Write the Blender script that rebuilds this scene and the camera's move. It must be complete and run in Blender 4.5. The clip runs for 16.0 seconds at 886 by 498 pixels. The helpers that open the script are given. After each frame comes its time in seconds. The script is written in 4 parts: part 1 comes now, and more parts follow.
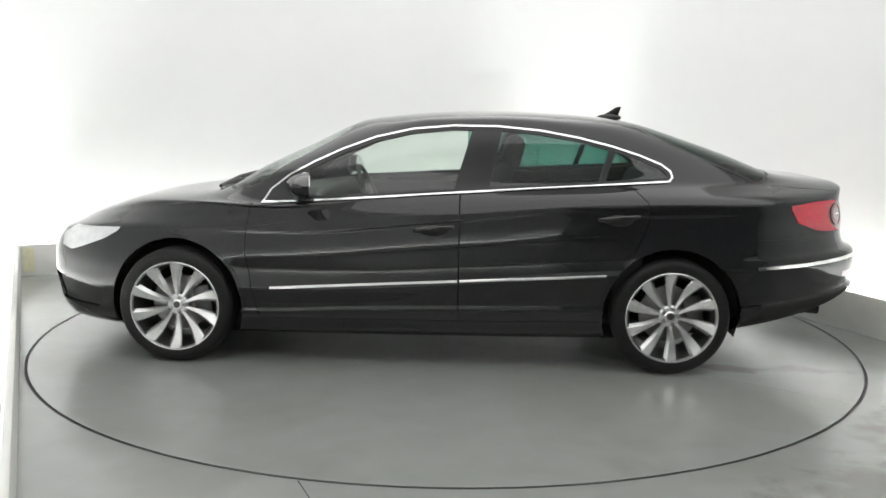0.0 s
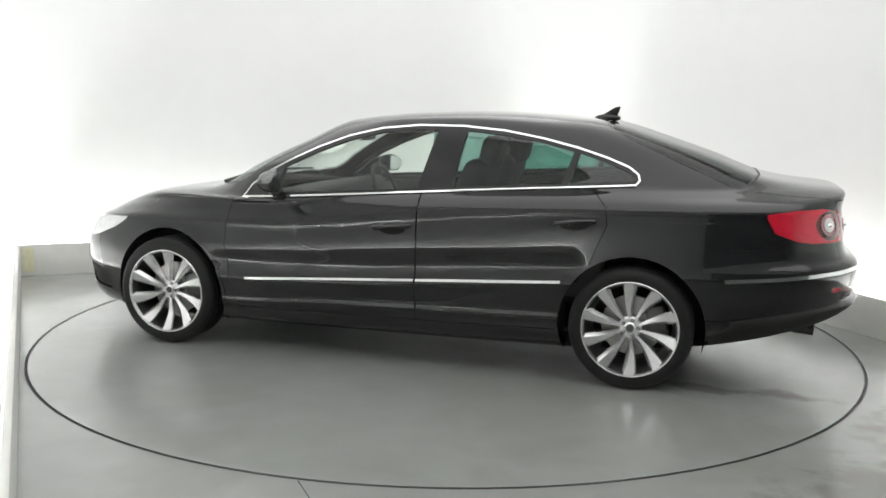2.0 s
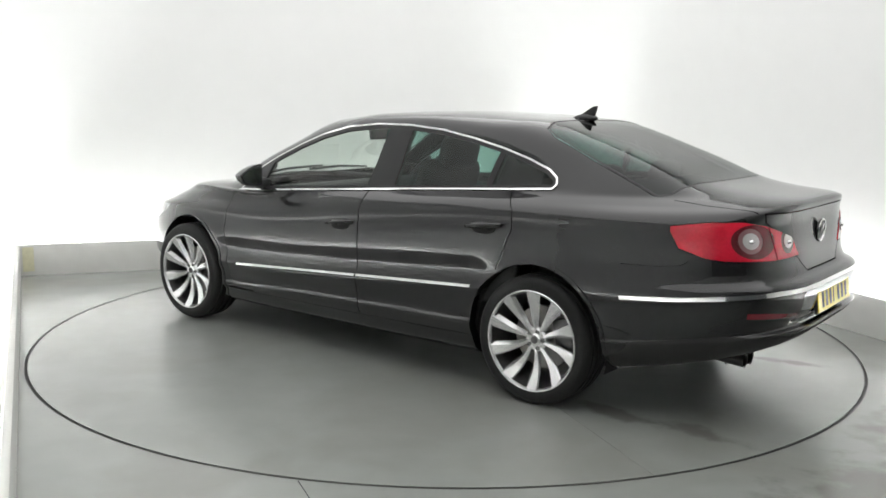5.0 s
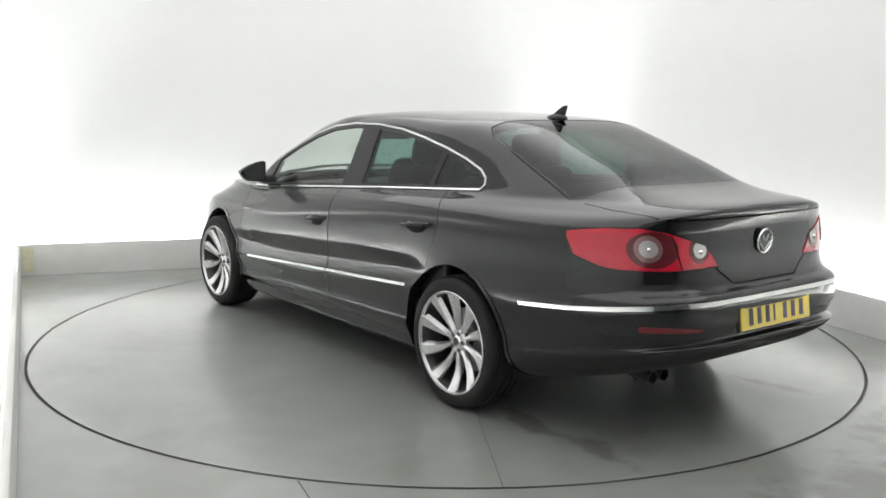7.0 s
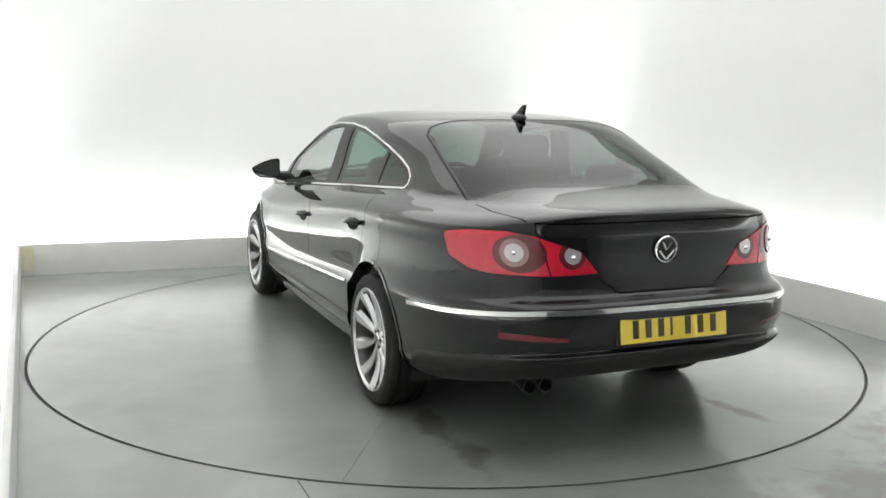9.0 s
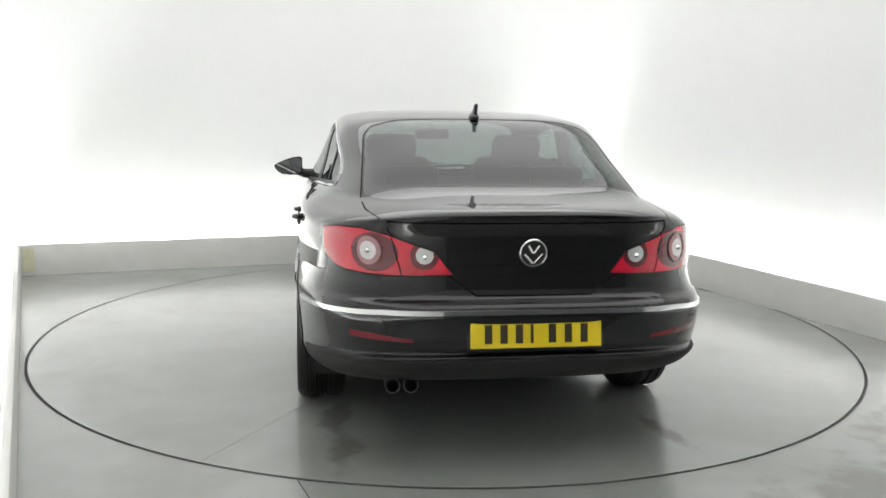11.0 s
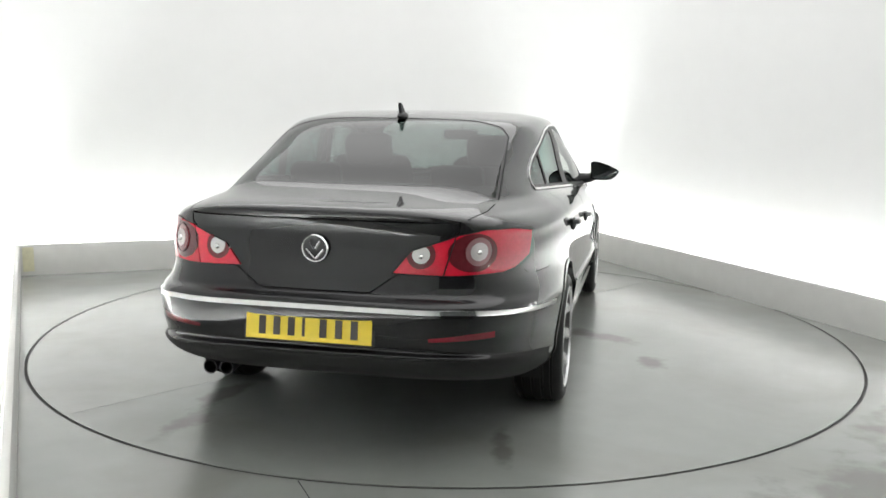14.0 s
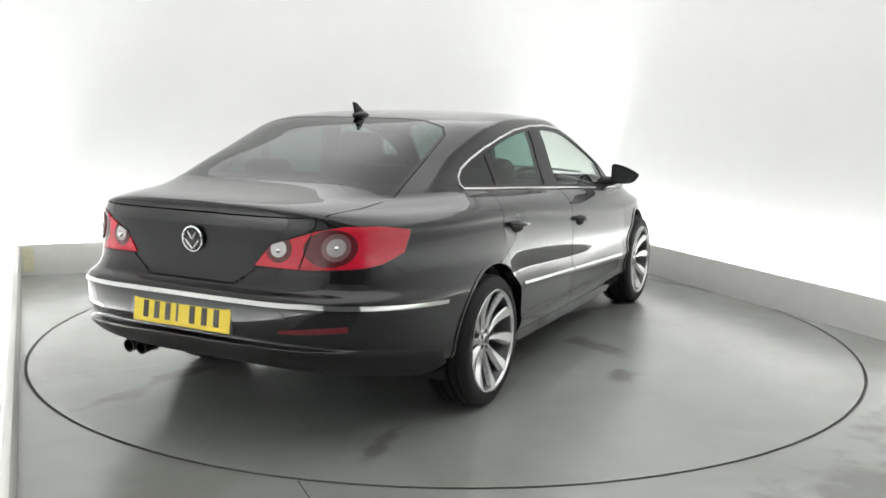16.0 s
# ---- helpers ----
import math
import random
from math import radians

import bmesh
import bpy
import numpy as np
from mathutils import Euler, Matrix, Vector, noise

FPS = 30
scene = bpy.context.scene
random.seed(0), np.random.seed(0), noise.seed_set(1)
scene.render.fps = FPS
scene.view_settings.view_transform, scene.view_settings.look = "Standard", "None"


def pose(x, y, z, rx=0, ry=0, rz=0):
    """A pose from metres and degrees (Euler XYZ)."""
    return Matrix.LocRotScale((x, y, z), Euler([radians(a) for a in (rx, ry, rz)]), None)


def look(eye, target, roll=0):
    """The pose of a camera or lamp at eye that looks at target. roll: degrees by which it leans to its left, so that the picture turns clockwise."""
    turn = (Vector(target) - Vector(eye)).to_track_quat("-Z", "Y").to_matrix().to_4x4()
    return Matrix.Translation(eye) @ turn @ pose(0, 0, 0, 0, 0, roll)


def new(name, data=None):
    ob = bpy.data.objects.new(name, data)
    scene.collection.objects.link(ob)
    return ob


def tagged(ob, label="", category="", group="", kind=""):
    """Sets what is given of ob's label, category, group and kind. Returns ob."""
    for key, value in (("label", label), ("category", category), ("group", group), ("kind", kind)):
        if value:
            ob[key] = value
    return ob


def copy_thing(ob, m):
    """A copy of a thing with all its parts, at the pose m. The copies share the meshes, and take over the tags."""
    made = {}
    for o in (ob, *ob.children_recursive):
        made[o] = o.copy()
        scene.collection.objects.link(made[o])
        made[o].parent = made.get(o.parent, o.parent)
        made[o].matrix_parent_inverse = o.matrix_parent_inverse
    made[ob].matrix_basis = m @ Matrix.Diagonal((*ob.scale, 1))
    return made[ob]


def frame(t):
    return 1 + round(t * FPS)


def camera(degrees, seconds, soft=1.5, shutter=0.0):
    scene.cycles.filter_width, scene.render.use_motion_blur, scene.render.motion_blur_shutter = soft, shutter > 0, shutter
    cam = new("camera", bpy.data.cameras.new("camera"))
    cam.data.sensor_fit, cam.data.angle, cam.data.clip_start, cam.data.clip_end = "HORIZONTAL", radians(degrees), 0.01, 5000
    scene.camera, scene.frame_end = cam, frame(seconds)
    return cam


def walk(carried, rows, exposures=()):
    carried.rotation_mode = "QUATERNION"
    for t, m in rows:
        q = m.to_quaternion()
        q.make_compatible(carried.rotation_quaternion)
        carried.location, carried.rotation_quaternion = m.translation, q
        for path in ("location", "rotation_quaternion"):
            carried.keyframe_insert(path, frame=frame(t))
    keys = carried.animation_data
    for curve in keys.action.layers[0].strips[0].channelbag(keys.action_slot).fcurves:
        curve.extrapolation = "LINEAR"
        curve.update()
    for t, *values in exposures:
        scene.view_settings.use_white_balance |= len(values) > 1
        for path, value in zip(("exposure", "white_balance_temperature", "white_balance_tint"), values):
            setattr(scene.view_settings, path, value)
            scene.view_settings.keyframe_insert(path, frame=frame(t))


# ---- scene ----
# Camera: fixed on the booth's wall, looking over the turntable.
EYE = Vector((0.0, -5.684, 1.4245))
AIM = Vector((-math.sin(radians(0.2565)) * math.cos(radians(9.058)), math.cos(radians(0.2565)) * math.cos(radians(9.058)), -math.sin(radians(9.058))))
cam = camera(52.6, 16.0, soft=1.6)
walk(cam, [(0, look(EYE, EYE + AIM, 0.872)), (16, look(EYE, EYE + AIM, 0.872))])

# The turntable turns at a steady rate; the car stands on it a little off centre.
TURN_START, TURN_RATE, CAR_X, CAR_Y = 177.814, -7.147, 0.104, 0.031
TABLE_R = 2.484

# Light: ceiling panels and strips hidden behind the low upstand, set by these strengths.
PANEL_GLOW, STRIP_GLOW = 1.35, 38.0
scene.view_settings.exposure = 0.44
world = bpy.data.worlds.new("world")
scene.world = world
world.use_nodes = True
world.node_tree.nodes["Background"].inputs[0].default_value = (0.8, 0.82, 0.8, 1)
world.node_tree.nodes["Background"].inputs[1].default_value = 0.05


# ---- materials ----
def material(name, colour, rough=0.5, metal=0.0, coat=0.0, coat_rough=0.03, spec=0.5, grain=0.0, grain_scale=40.0, bump=0.0, bump_scale=60.0,
             rough_var=0.0, flakes=0.0):
    m = bpy.data.materials.new(name)
    m.use_nodes = True
    nt = m.node_tree
    b = nt.nodes["Principled BSDF"]
    b.inputs["Base Color"].default_value = (*colour, 1)
    b.inputs["Roughness"].default_value = rough
    b.inputs["Metallic"].default_value = metal
    b.inputs["Coat Weight"].default_value = coat
    b.inputs["Coat Roughness"].default_value = coat_rough
    b.inputs["Specular IOR Level"].default_value = spec
    tc = nt.nodes.new("ShaderNodeTexCoord")
    if grain or rough_var:
        n1 = nt.nodes.new("ShaderNodeTexNoise")
        n1.inputs["Scale"].default_value, n1.inputs["Detail"].default_value = grain_scale, 6
        n2 = nt.nodes.new("ShaderNodeTexNoise")
        n2.inputs["Scale"].default_value, n2.inputs["Detail"].default_value = grain_scale / 18, 4
        nt.links.new(tc.outputs["Object"], n1.inputs["Vector"])
        nt.links.new(tc.outputs["Object"], n2.inputs["Vector"])
        add = nt.nodes.new("ShaderNodeMath")
        add.operation = "ADD"
        nt.links.new(n1.outputs["Fac"], add.inputs[0])
        nt.links.new(n2.outputs["Fac"], add.inputs[1])
        if grain:
            mr = nt.nodes.new("ShaderNodeMapRange")
            mr.inputs["From Min"].default_value, mr.inputs["From Max"].default_value = 0.6, 1.4
            mr.inputs["To Min"].default_value, mr.inputs["To Max"].default_value = 1 - grain, 1 + grain
            nt.links.new(add.outputs[0], mr.inputs["Value"])
            mx = nt.nodes.new("ShaderNodeVectorMath")
            mx.operation = "SCALE"
            mx.inputs[0].default_value = colour
            nt.links.new(mr.outputs[0], mx.inputs["Scale"])
            nt.links.new(mx.outputs[0], b.inputs["Base Color"])
        if rough_var:
            mr = nt.nodes.new("ShaderNodeMapRange")
            mr.inputs["From Min"].default_value, mr.inputs["From Max"].default_value = 0.6, 1.4
            mr.inputs["To Min"].default_value, mr.inputs["To Max"].default_value = max(0.02, rough - rough_var), rough + rough_var
            nt.links.new(add.outputs[0], mr.inputs["Value"])
            nt.links.new(mr.outputs[0], b.inputs["Roughness"])
    if bump:
        n3 = nt.nodes.new("ShaderNodeTexNoise")
        n3.inputs["Scale"].default_value, n3.inputs["Detail"].default_value = bump_scale, 5
        nt.links.new(tc.outputs["Object"], n3.inputs["Vector"])
        bp = nt.nodes.new("ShaderNodeBump")
        bp.inputs["Strength"].default_value, bp.inputs["Distance"].default_value = bump, 0.002
        nt.links.new(n3.outputs["Fac"], bp.inputs["Height"])
        nt.links.new(bp.outputs[0], b.inputs["Normal"])
    return m


def glowing(name, colour, strength):
    m = bpy.data.materials.new(name)
    m.use_nodes = True
    nt = m.node_tree
    nt.nodes.remove(nt.nodes["Principled BSDF"])
    e = nt.nodes.new("ShaderNodeEmission")
    e.inputs[0].default_value, e.inputs[1].default_value = (*colour, 1), strength
    nt.links.new(e.outputs[0], nt.nodes["Material Output"].inputs[0])
    return m


def glass(name, tint, gloss=0.05):
    """Thin tinted glass: it lets tinted light straight through and mirrors by Fresnel."""
    m = bpy.data.materials.new(name)
    m.use_nodes = True
    nt = m.node_tree
    nt.nodes.remove(nt.nodes["Principled BSDF"])
    t = nt.nodes.new("ShaderNodeBsdfTransparent")
    t.inputs[0].default_value = (*tint, 1)
    g = nt.nodes.new("ShaderNodeBsdfGlossy")
    g.inputs["Roughness"].default_value = 0.015
    lw = nt.nodes.new("ShaderNodeLayerWeight")
    lw.inputs["Blend"].default_value = 0.5
    pw = nt.nodes.new("ShaderNodeMath")
    pw.operation = "POWER"
    pw.inputs[1].default_value = 4.5
    nt.links.new(lw.outputs["Facing"], pw.inputs[0])
    f = nt.nodes.new("ShaderNodeMath")
    f.operation = "MULTIPLY_ADD"
    f.inputs[1].default_value, f.inputs[2].default_value = 0.85, gloss
    nt.links.new(pw.outputs[0], f.inputs[0])
    mix = nt.nodes.new("ShaderNodeMixShader")
    nt.links.new(f.outputs[0], mix.inputs[0])
    nt.links.new(t.outputs[0], mix.inputs[1])
    nt.links.new(g.outputs[0], mix.inputs[2])
    nt.links.new(mix.outputs[0], nt.nodes["Material Output"].inputs[0])
    return m


PAINT = material("car paint", (0.0038, 0.0039, 0.0048), 0.45, 0.0, 1.0, 0.03, 0.12)
BLACK = material("black trim", (0.012, 0.012, 0.013), 0.35, rough_var=0.1, grain=0.1)
GAP = material("panel gap", (0.004, 0.004, 0.004), 0.8)
SEAL = material("rubber seal", (0.006, 0.006, 0.006), 0.45, spec=0.3, grain=0.2)
RUBBER = material("tyre rubber", (0.008, 0.008, 0.008), 0.62, spec=0.3, bump=0.3, bump_scale=90, grain=0.25, grain_scale=60)
LINER = material("wheel arch liner", (0.012, 0.012, 0.012), 0.85, bump=0.3, bump_scale=50, grain=0.2)
CHROME = material("chrome", (0.82, 0.82, 0.82), 0.09, 1.0, grain=0.03)
ALLOY = material("polished alloy", (0.68, 0.68, 0.685), 0.27, 0.78, grain=0.04)
ALLOY_DARK = material("wheel inner barrel", (0.10, 0.10, 0.10), 0.4, 0.8, grain=0.15)
STEEL = material("brake disc", (0.30, 0.29, 0.28), 0.35, 1.0, grain=0.15, grain_scale=80)
RED = material("red lamp lens", (0.50, 0.009, 0.028), 0.10, coat=1.0, grain=0.15, grain_scale=70)
SMOKED = material("smoked lamp reflector", (0.115, 0.011, 0.017), 0.16, 0.1, 1.0, grain=0.2)
LAMP_PINK = material("pale lamp bowl", (0.36, 0.19, 0.20), 0.14, 0.5, 1.0, grain=0.1)
LAMP_WHITE = material("clear lamp", (0.66, 0.62, 0.62), 0.12, 0.5, 1.0, grain=0.08)
HEADLAMP = material("headlamp lens", (0.72, 0.73, 0.74), 0.12, 0.4, 1.0, grain=0.15, grain_scale=30)
REFLECTOR = material("reflector", (0.15, 0.006, 0.014), 0.2, coat=1.0, grain=0.1)
PLATE = material("yellow plate", (0.74, 0.56, 0.02), 0.35, coat=0.3, grain=0.05)
INK = material("plate lettering", (0.03, 0.022, 0.012), 0.4, grain=0.1)
SEAT = material("dark seat leather", (0.022, 0.021, 0.021), 0.5, bump=0.2, grain=0.2)
DASH = material("dashboard plastic", (0.018, 0.018, 0.019), 0.6, bump=0.2, grain=0.2)
GLASS_CLEAR = glass("green tinted window glass", (0.84, 0.90, 0.86), 0.08)
GLASS_DARK = glass("dark green tinted window glass", (0.20, 0.38, 0.33), 0.07)
GLASS_REAR = glass("rear window glass", (0.13, 0.185, 0.17))
MIRROR = material("mirror glass", (0.55, 0.57, 0.57), 0.02, 1.0)
WALL = material("white wall paint", (0.80, 0.805, 0.795), 0.7, bump=0.05, bump_scale=30, grain=0.015, grain_scale=6)
UPSTAND = material("painted upstand", (0.61, 0.61, 0.585), 0.55, bump=0.1, bump_scale=40, grain=0.05, grain_scale=9)
STAIN = material("yellowed patch", (0.66, 0.64, 0.46), 0.6, grain=0.15, grain_scale=25)
DARK_WALL = material("added grey shutter", (0.09, 0.093, 0.095), 0.6, grain=0.08, grain_scale=8)
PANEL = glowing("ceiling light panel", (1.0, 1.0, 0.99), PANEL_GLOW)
STRIP = glowing("strip light", (0.98, 1.0, 0.995), STRIP_GLOW)


def floor_material(name, marks, away=0.0):
    """Grey satin floor paint with scuffs; marks: darker damp patches as (x, y, half length, half width, turn)."""
    m = material(name, (0.262, 0.274, 0.257), 0.22, grain=0.07, grain_scale=5, spec=0.8)
    nt = m.node_tree
    b = nt.nodes["Principled BSDF"]
    b.inputs["IOR"].default_value = 1.72
    colour = b.inputs["Base Color"].links[0].from_socket
    tc = nt.nodes.new("ShaderNodeTexCoord")
    nz = nt.nodes.new("ShaderNodeTexNoise")
    nz.inputs["Scale"].default_value, nz.inputs["Detail"].default_value = 7, 5
    nt.links.new(tc.outputs["Object"], nz.inputs["Vector"])
    # Broad brownish grime, in soft uneven patches.
    grime = nt.nodes.new("ShaderNodeTexNoise")
    grime.inputs["Scale"].default_value, grime.inputs["Detail"].default_value, grime.inputs["Distortion"].default_value = 1.1, 7, 0.6
    nt.links.new(tc.outputs["Object"], grime.inputs["Vector"])
    soft_edge = nt.nodes.new("ShaderNodeMapRange")
    soft_edge.inputs["From Min"].default_value, soft_edge.inputs["From Max"].default_value = 0.48, 0.72
    soft_edge.inputs["To Min"].default_value, soft_edge.inputs["To Max"].default_value = 0.0, 0.5
    nt.links.new(grime.outputs["Fac"], soft_edge.inputs["Value"])
    dirty = nt.nodes.new("ShaderNodeMix")
    dirty.data_type = "RGBA"
    nt.links.new(soft_edge.outputs[0], dirty.inputs[0])
    nt.links.new(colour, dirty.inputs[6])
    dirty.inputs[7].default_value = (0.190, 0.186, 0.160, 1)
    colour = dirty.outputs[2]
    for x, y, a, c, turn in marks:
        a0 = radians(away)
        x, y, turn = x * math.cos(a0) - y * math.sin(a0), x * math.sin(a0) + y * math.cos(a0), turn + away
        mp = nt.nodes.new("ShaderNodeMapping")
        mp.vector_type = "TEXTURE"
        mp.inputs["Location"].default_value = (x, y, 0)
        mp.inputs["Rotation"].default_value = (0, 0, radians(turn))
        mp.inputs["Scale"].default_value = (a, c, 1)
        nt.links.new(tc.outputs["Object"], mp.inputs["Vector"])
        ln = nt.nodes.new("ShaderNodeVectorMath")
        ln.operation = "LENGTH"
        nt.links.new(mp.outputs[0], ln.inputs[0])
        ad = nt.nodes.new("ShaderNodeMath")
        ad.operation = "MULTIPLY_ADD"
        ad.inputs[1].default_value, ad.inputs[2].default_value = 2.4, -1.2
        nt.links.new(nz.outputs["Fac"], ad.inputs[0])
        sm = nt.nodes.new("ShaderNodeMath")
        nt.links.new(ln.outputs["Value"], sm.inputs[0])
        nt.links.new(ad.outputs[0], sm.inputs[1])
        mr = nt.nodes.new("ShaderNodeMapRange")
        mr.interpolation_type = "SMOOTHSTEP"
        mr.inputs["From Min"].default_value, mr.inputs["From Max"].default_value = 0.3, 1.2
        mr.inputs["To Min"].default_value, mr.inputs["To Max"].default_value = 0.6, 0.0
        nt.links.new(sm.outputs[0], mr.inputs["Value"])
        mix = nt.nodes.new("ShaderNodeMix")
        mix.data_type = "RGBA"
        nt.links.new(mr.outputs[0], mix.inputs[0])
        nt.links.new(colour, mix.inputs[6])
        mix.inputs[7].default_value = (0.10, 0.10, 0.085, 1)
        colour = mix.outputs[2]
    nt.links.new(colour, b.inputs["Base Color"])
    return m


FLOOR = floor_material("grey floor paint", [(2.25, -1.75, 0.55, 0.30, 40), (1.75, -2.35, 0.60, 0.22, 25), (3.0, 0.7, 0.9, 0.12, -66)])
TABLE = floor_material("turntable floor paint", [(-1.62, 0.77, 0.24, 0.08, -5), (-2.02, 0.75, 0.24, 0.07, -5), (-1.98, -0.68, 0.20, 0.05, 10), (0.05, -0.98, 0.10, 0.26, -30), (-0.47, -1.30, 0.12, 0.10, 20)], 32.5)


# ---- mesh helpers ----
def mesh_from(name, verts, faces, mat, smooth=True, normals=None):
    me = bpy.data.meshes.new(name)
    me.from_pydata([tuple(v) for v in verts], [], faces)
    me.materials.append(mat)
    me.update()
    if smooth:
        me.polygons.foreach_set("use_smooth", [True] * len(me.polygons))
    if normals is not None:
        me.normals_split_custom_set_from_vertices([tuple(n) for n in normals])
    return me


def part(name, bm, mat, parent, label="", smooth=True, angle=35):
    """Links a bmesh (or a mesh) as one mesh object under a thing or a part."""
    if isinstance(bm, bpy.types.Mesh):
        me = bm
    else:
        bmesh.ops.recalc_face_normals(bm, faces=bm.faces)
        me = bpy.data.meshes.new(name)
        for e in bm.edges:
            if len(e.link_faces) == 2 and e.calc_face_angle(0) > radians(angle):
                e.smooth = False
        for f in bm.faces:
            f.smooth = smooth
        bm.to_mesh(me)
        bm.free()
        me.materials.append(mat)
    ob = new(name, me)
    ob.parent = parent
    return tagged(ob, label)


def box_bm(size, at=(0, 0, 0), turn=(0, 0, 0), bevel=0.0, segments=2, bm=None, taper=1.0):
    bm = bm or bmesh.new()
    r = bmesh.ops.create_cube(bm, size=1)
    for v in r["verts"]:
        v.co = Vector((v.co.x * size[0], v.co.y * size[1], v.co.z * size[2]))
        if v.co.z > 0:
            v.co.x *= taper
            v.co.y *= taper
    if bevel:
        edges = list({e for v in r["verts"] for e in v.link_edges})
        out = bmesh.ops.bevel(bm, geom=edges, offset=bevel, segments=segments, profile=0.5, affect="EDGES")
        verts = list({v for f in out["faces"] for v in f.verts} | {v for v in r["verts"] if v.is_valid})
    else:
        verts = r["verts"]
    bmesh.ops.transform(bm, verts=verts, matrix=pose(*at, *turn))
    return bm


def lathe_bm(profile, steps=48, axis="Y", bm=None, close=False):
    """Turns (radius, along) pairs round an axis."""
    bm = bm or bmesh.new()
    rings = []
    for r, h in profile:
        ring = []
        for i in range(steps):
            a = 2 * math.pi * i / steps
            p = (r * math.cos(a), h, r * math.sin(a)) if axis == "Y" else (r * math.cos(a), r * math.sin(a), h) if axis == "Z" else (h, r * math.cos(a), r * math.sin(a))
            ring.append(bm.verts.new(p))
        rings.append(ring)
    for k in range(len(rings) - (0 if close else 1)):
        a, b = rings[k], rings[(k + 1) % len(rings)]
        for i in range(steps):
            j = (i + 1) % steps
            bm.faces.new((a[i], a[j], b[j], b[i]))
    return bm


def tube_bm(points, radius, sides=8, bm=None):
    bm = bm or bmesh.new()
    pts = [Vector(p) for p in points]
    rings = []
    for i, p in enumerate(pts):
        d = (pts[min(i + 1, len(pts) - 1)] - pts[max(i - 1, 0)]).normalized()
        q = d.to_track_quat("Z", "Y")
        r = radius[i] if isinstance(radius, (list, tuple)) else radius
        rings.append([bm.verts.new(p + q @ Vector((r * math.cos(2 * math.pi * k / sides), r * math.sin(2 * math.pi * k / sides), 0))) for k in range(sides)])
    for a, b in zip(rings, rings[1:]):
        for k in range(sides):
            bm.faces.new((a[k], a[(k + 1) % sides], b[(k + 1) % sides], b[k]))
    bm.faces.new(rings[0][::-1])
    bm.faces.new(rings[-1])
    return bm


def prism_bm(outline, axis, low, high, bevel=0.0, bm=None):
    """A flat outline given a thickness along an axis ('x', 'y' or 'z')."""
    bm = bm or bmesh.new()

    def place(a, b, h):
        return {"x": (h, a, b), "y": (a, h, b), "z": (a, b, h)}[axis]
    lo = [bm.verts.new(place(a, b, low)) for a, b in outline]
    hi = [bm.verts.new(place(a, b, high)) for a, b in outline]
    bm.faces.new(lo)
    bm.faces.new(hi[::-1])
    n = len(outline)
    for i in range(n):
        bm.faces.new((lo[i], hi[i], hi[(i + 1) % n], lo[(i + 1) % n]))
    if bevel:
        bmesh.ops.recalc_face_normals(bm, faces=bm.faces)
        bmesh.ops.bevel(bm, geom=list(bm.edges), offset=bevel, segments=2, profile=0.5, affect="EDGES")
    return bm


# ---- the booth ----
BACK_LEFT, BACK_RIGHT = Vector((-3.479, 1.499)), Vector((1.226, 3.310))
LEFT_WAY, RIGHT_WAY = Vector((0.4240, -0.9057)).normalized(), Vector((0.4085, -0.9127)).normalized()
FRONT_LEFT, FRONT_RIGHT = BACK_LEFT + LEFT_WAY * 11.2, BACK_RIGHT + RIGHT_WAY * 11.2
LEDGE_H, TROUGH, WALL_H = 0.254, 0.26, 3.35


def offset_path(d, radius, front=0.0):
    """The way along the left, back and right walls, d metres outside the upstand's face, with rounded corners."""
    back_way = (BACK_RIGHT - BACK_LEFT).normalized()
    nl, nb, nr = Vector((LEFT_WAY.y, -LEFT_WAY.x)), Vector((-back_way.y, back_way.x)), Vector((-RIGHT_WAY.y, RIGHT_WAY.x))
    if nl.x > 0:
        nl = -nl
    if nr.x < 0:
        nr = -nr

    def meet(p, a, q, b):
        t = ((q.x - p.x) * b.y - (q.y - p.y) * b.x) / (a.x * b.y - a.y * b.x)
        return p + a * t
    cl = meet(BACK_LEFT + nl * d, LEFT_WAY, BACK_LEFT + nb * d, back_way)
    cr = meet(BACK_RIGHT + nr * d, RIGHT_WAY, BACK_LEFT + nb * d, back_way)
    pts = [FRONT_LEFT + nl * d + LEFT_WAY * front]
    for c, a, b in ((cl, -LEFT_WAY, back_way), (cr, back_way, RIGHT_WAY)):
        if radius:
            p0, p2 = c - a * radius, c + b * radius
            for i in range(13):
                t = i / 12
                pts.append(p0 * (1 - t) ** 2 + c * 2 * t * (1 - t) + p2 * t * t)
        else:
            pts.append(c)
    pts.append(FRONT_RIGHT + nr * d + RIGHT_WAY * front)
    return pts


def sweep_bm(inner, outer, z0, z1):
    """A wall of real thickness between two paths."""
    bm = bmesh.new()
    rows = [[bm.verts.new((p.x, p.y, z)) for p in path] for path, z in ((inner, z0), (inner, z1), (outer, z1), (outer, z0))]
    for k in range(4):
        a, b = rows[k], rows[(k + 1) % 4]
        for i in range(len(a) - 1):
            bm.faces.new((a[i], a[i + 1], b[i + 1], b[i]))
    for i in (0, -1):
        bm.faces.new([r[i] for r in rows])
    return bm


def structure(name, bm, mat, label, category, angle=30):
    return tagged(part(name, bm, mat, None, label, angle=angle), category=category, kind="structure")


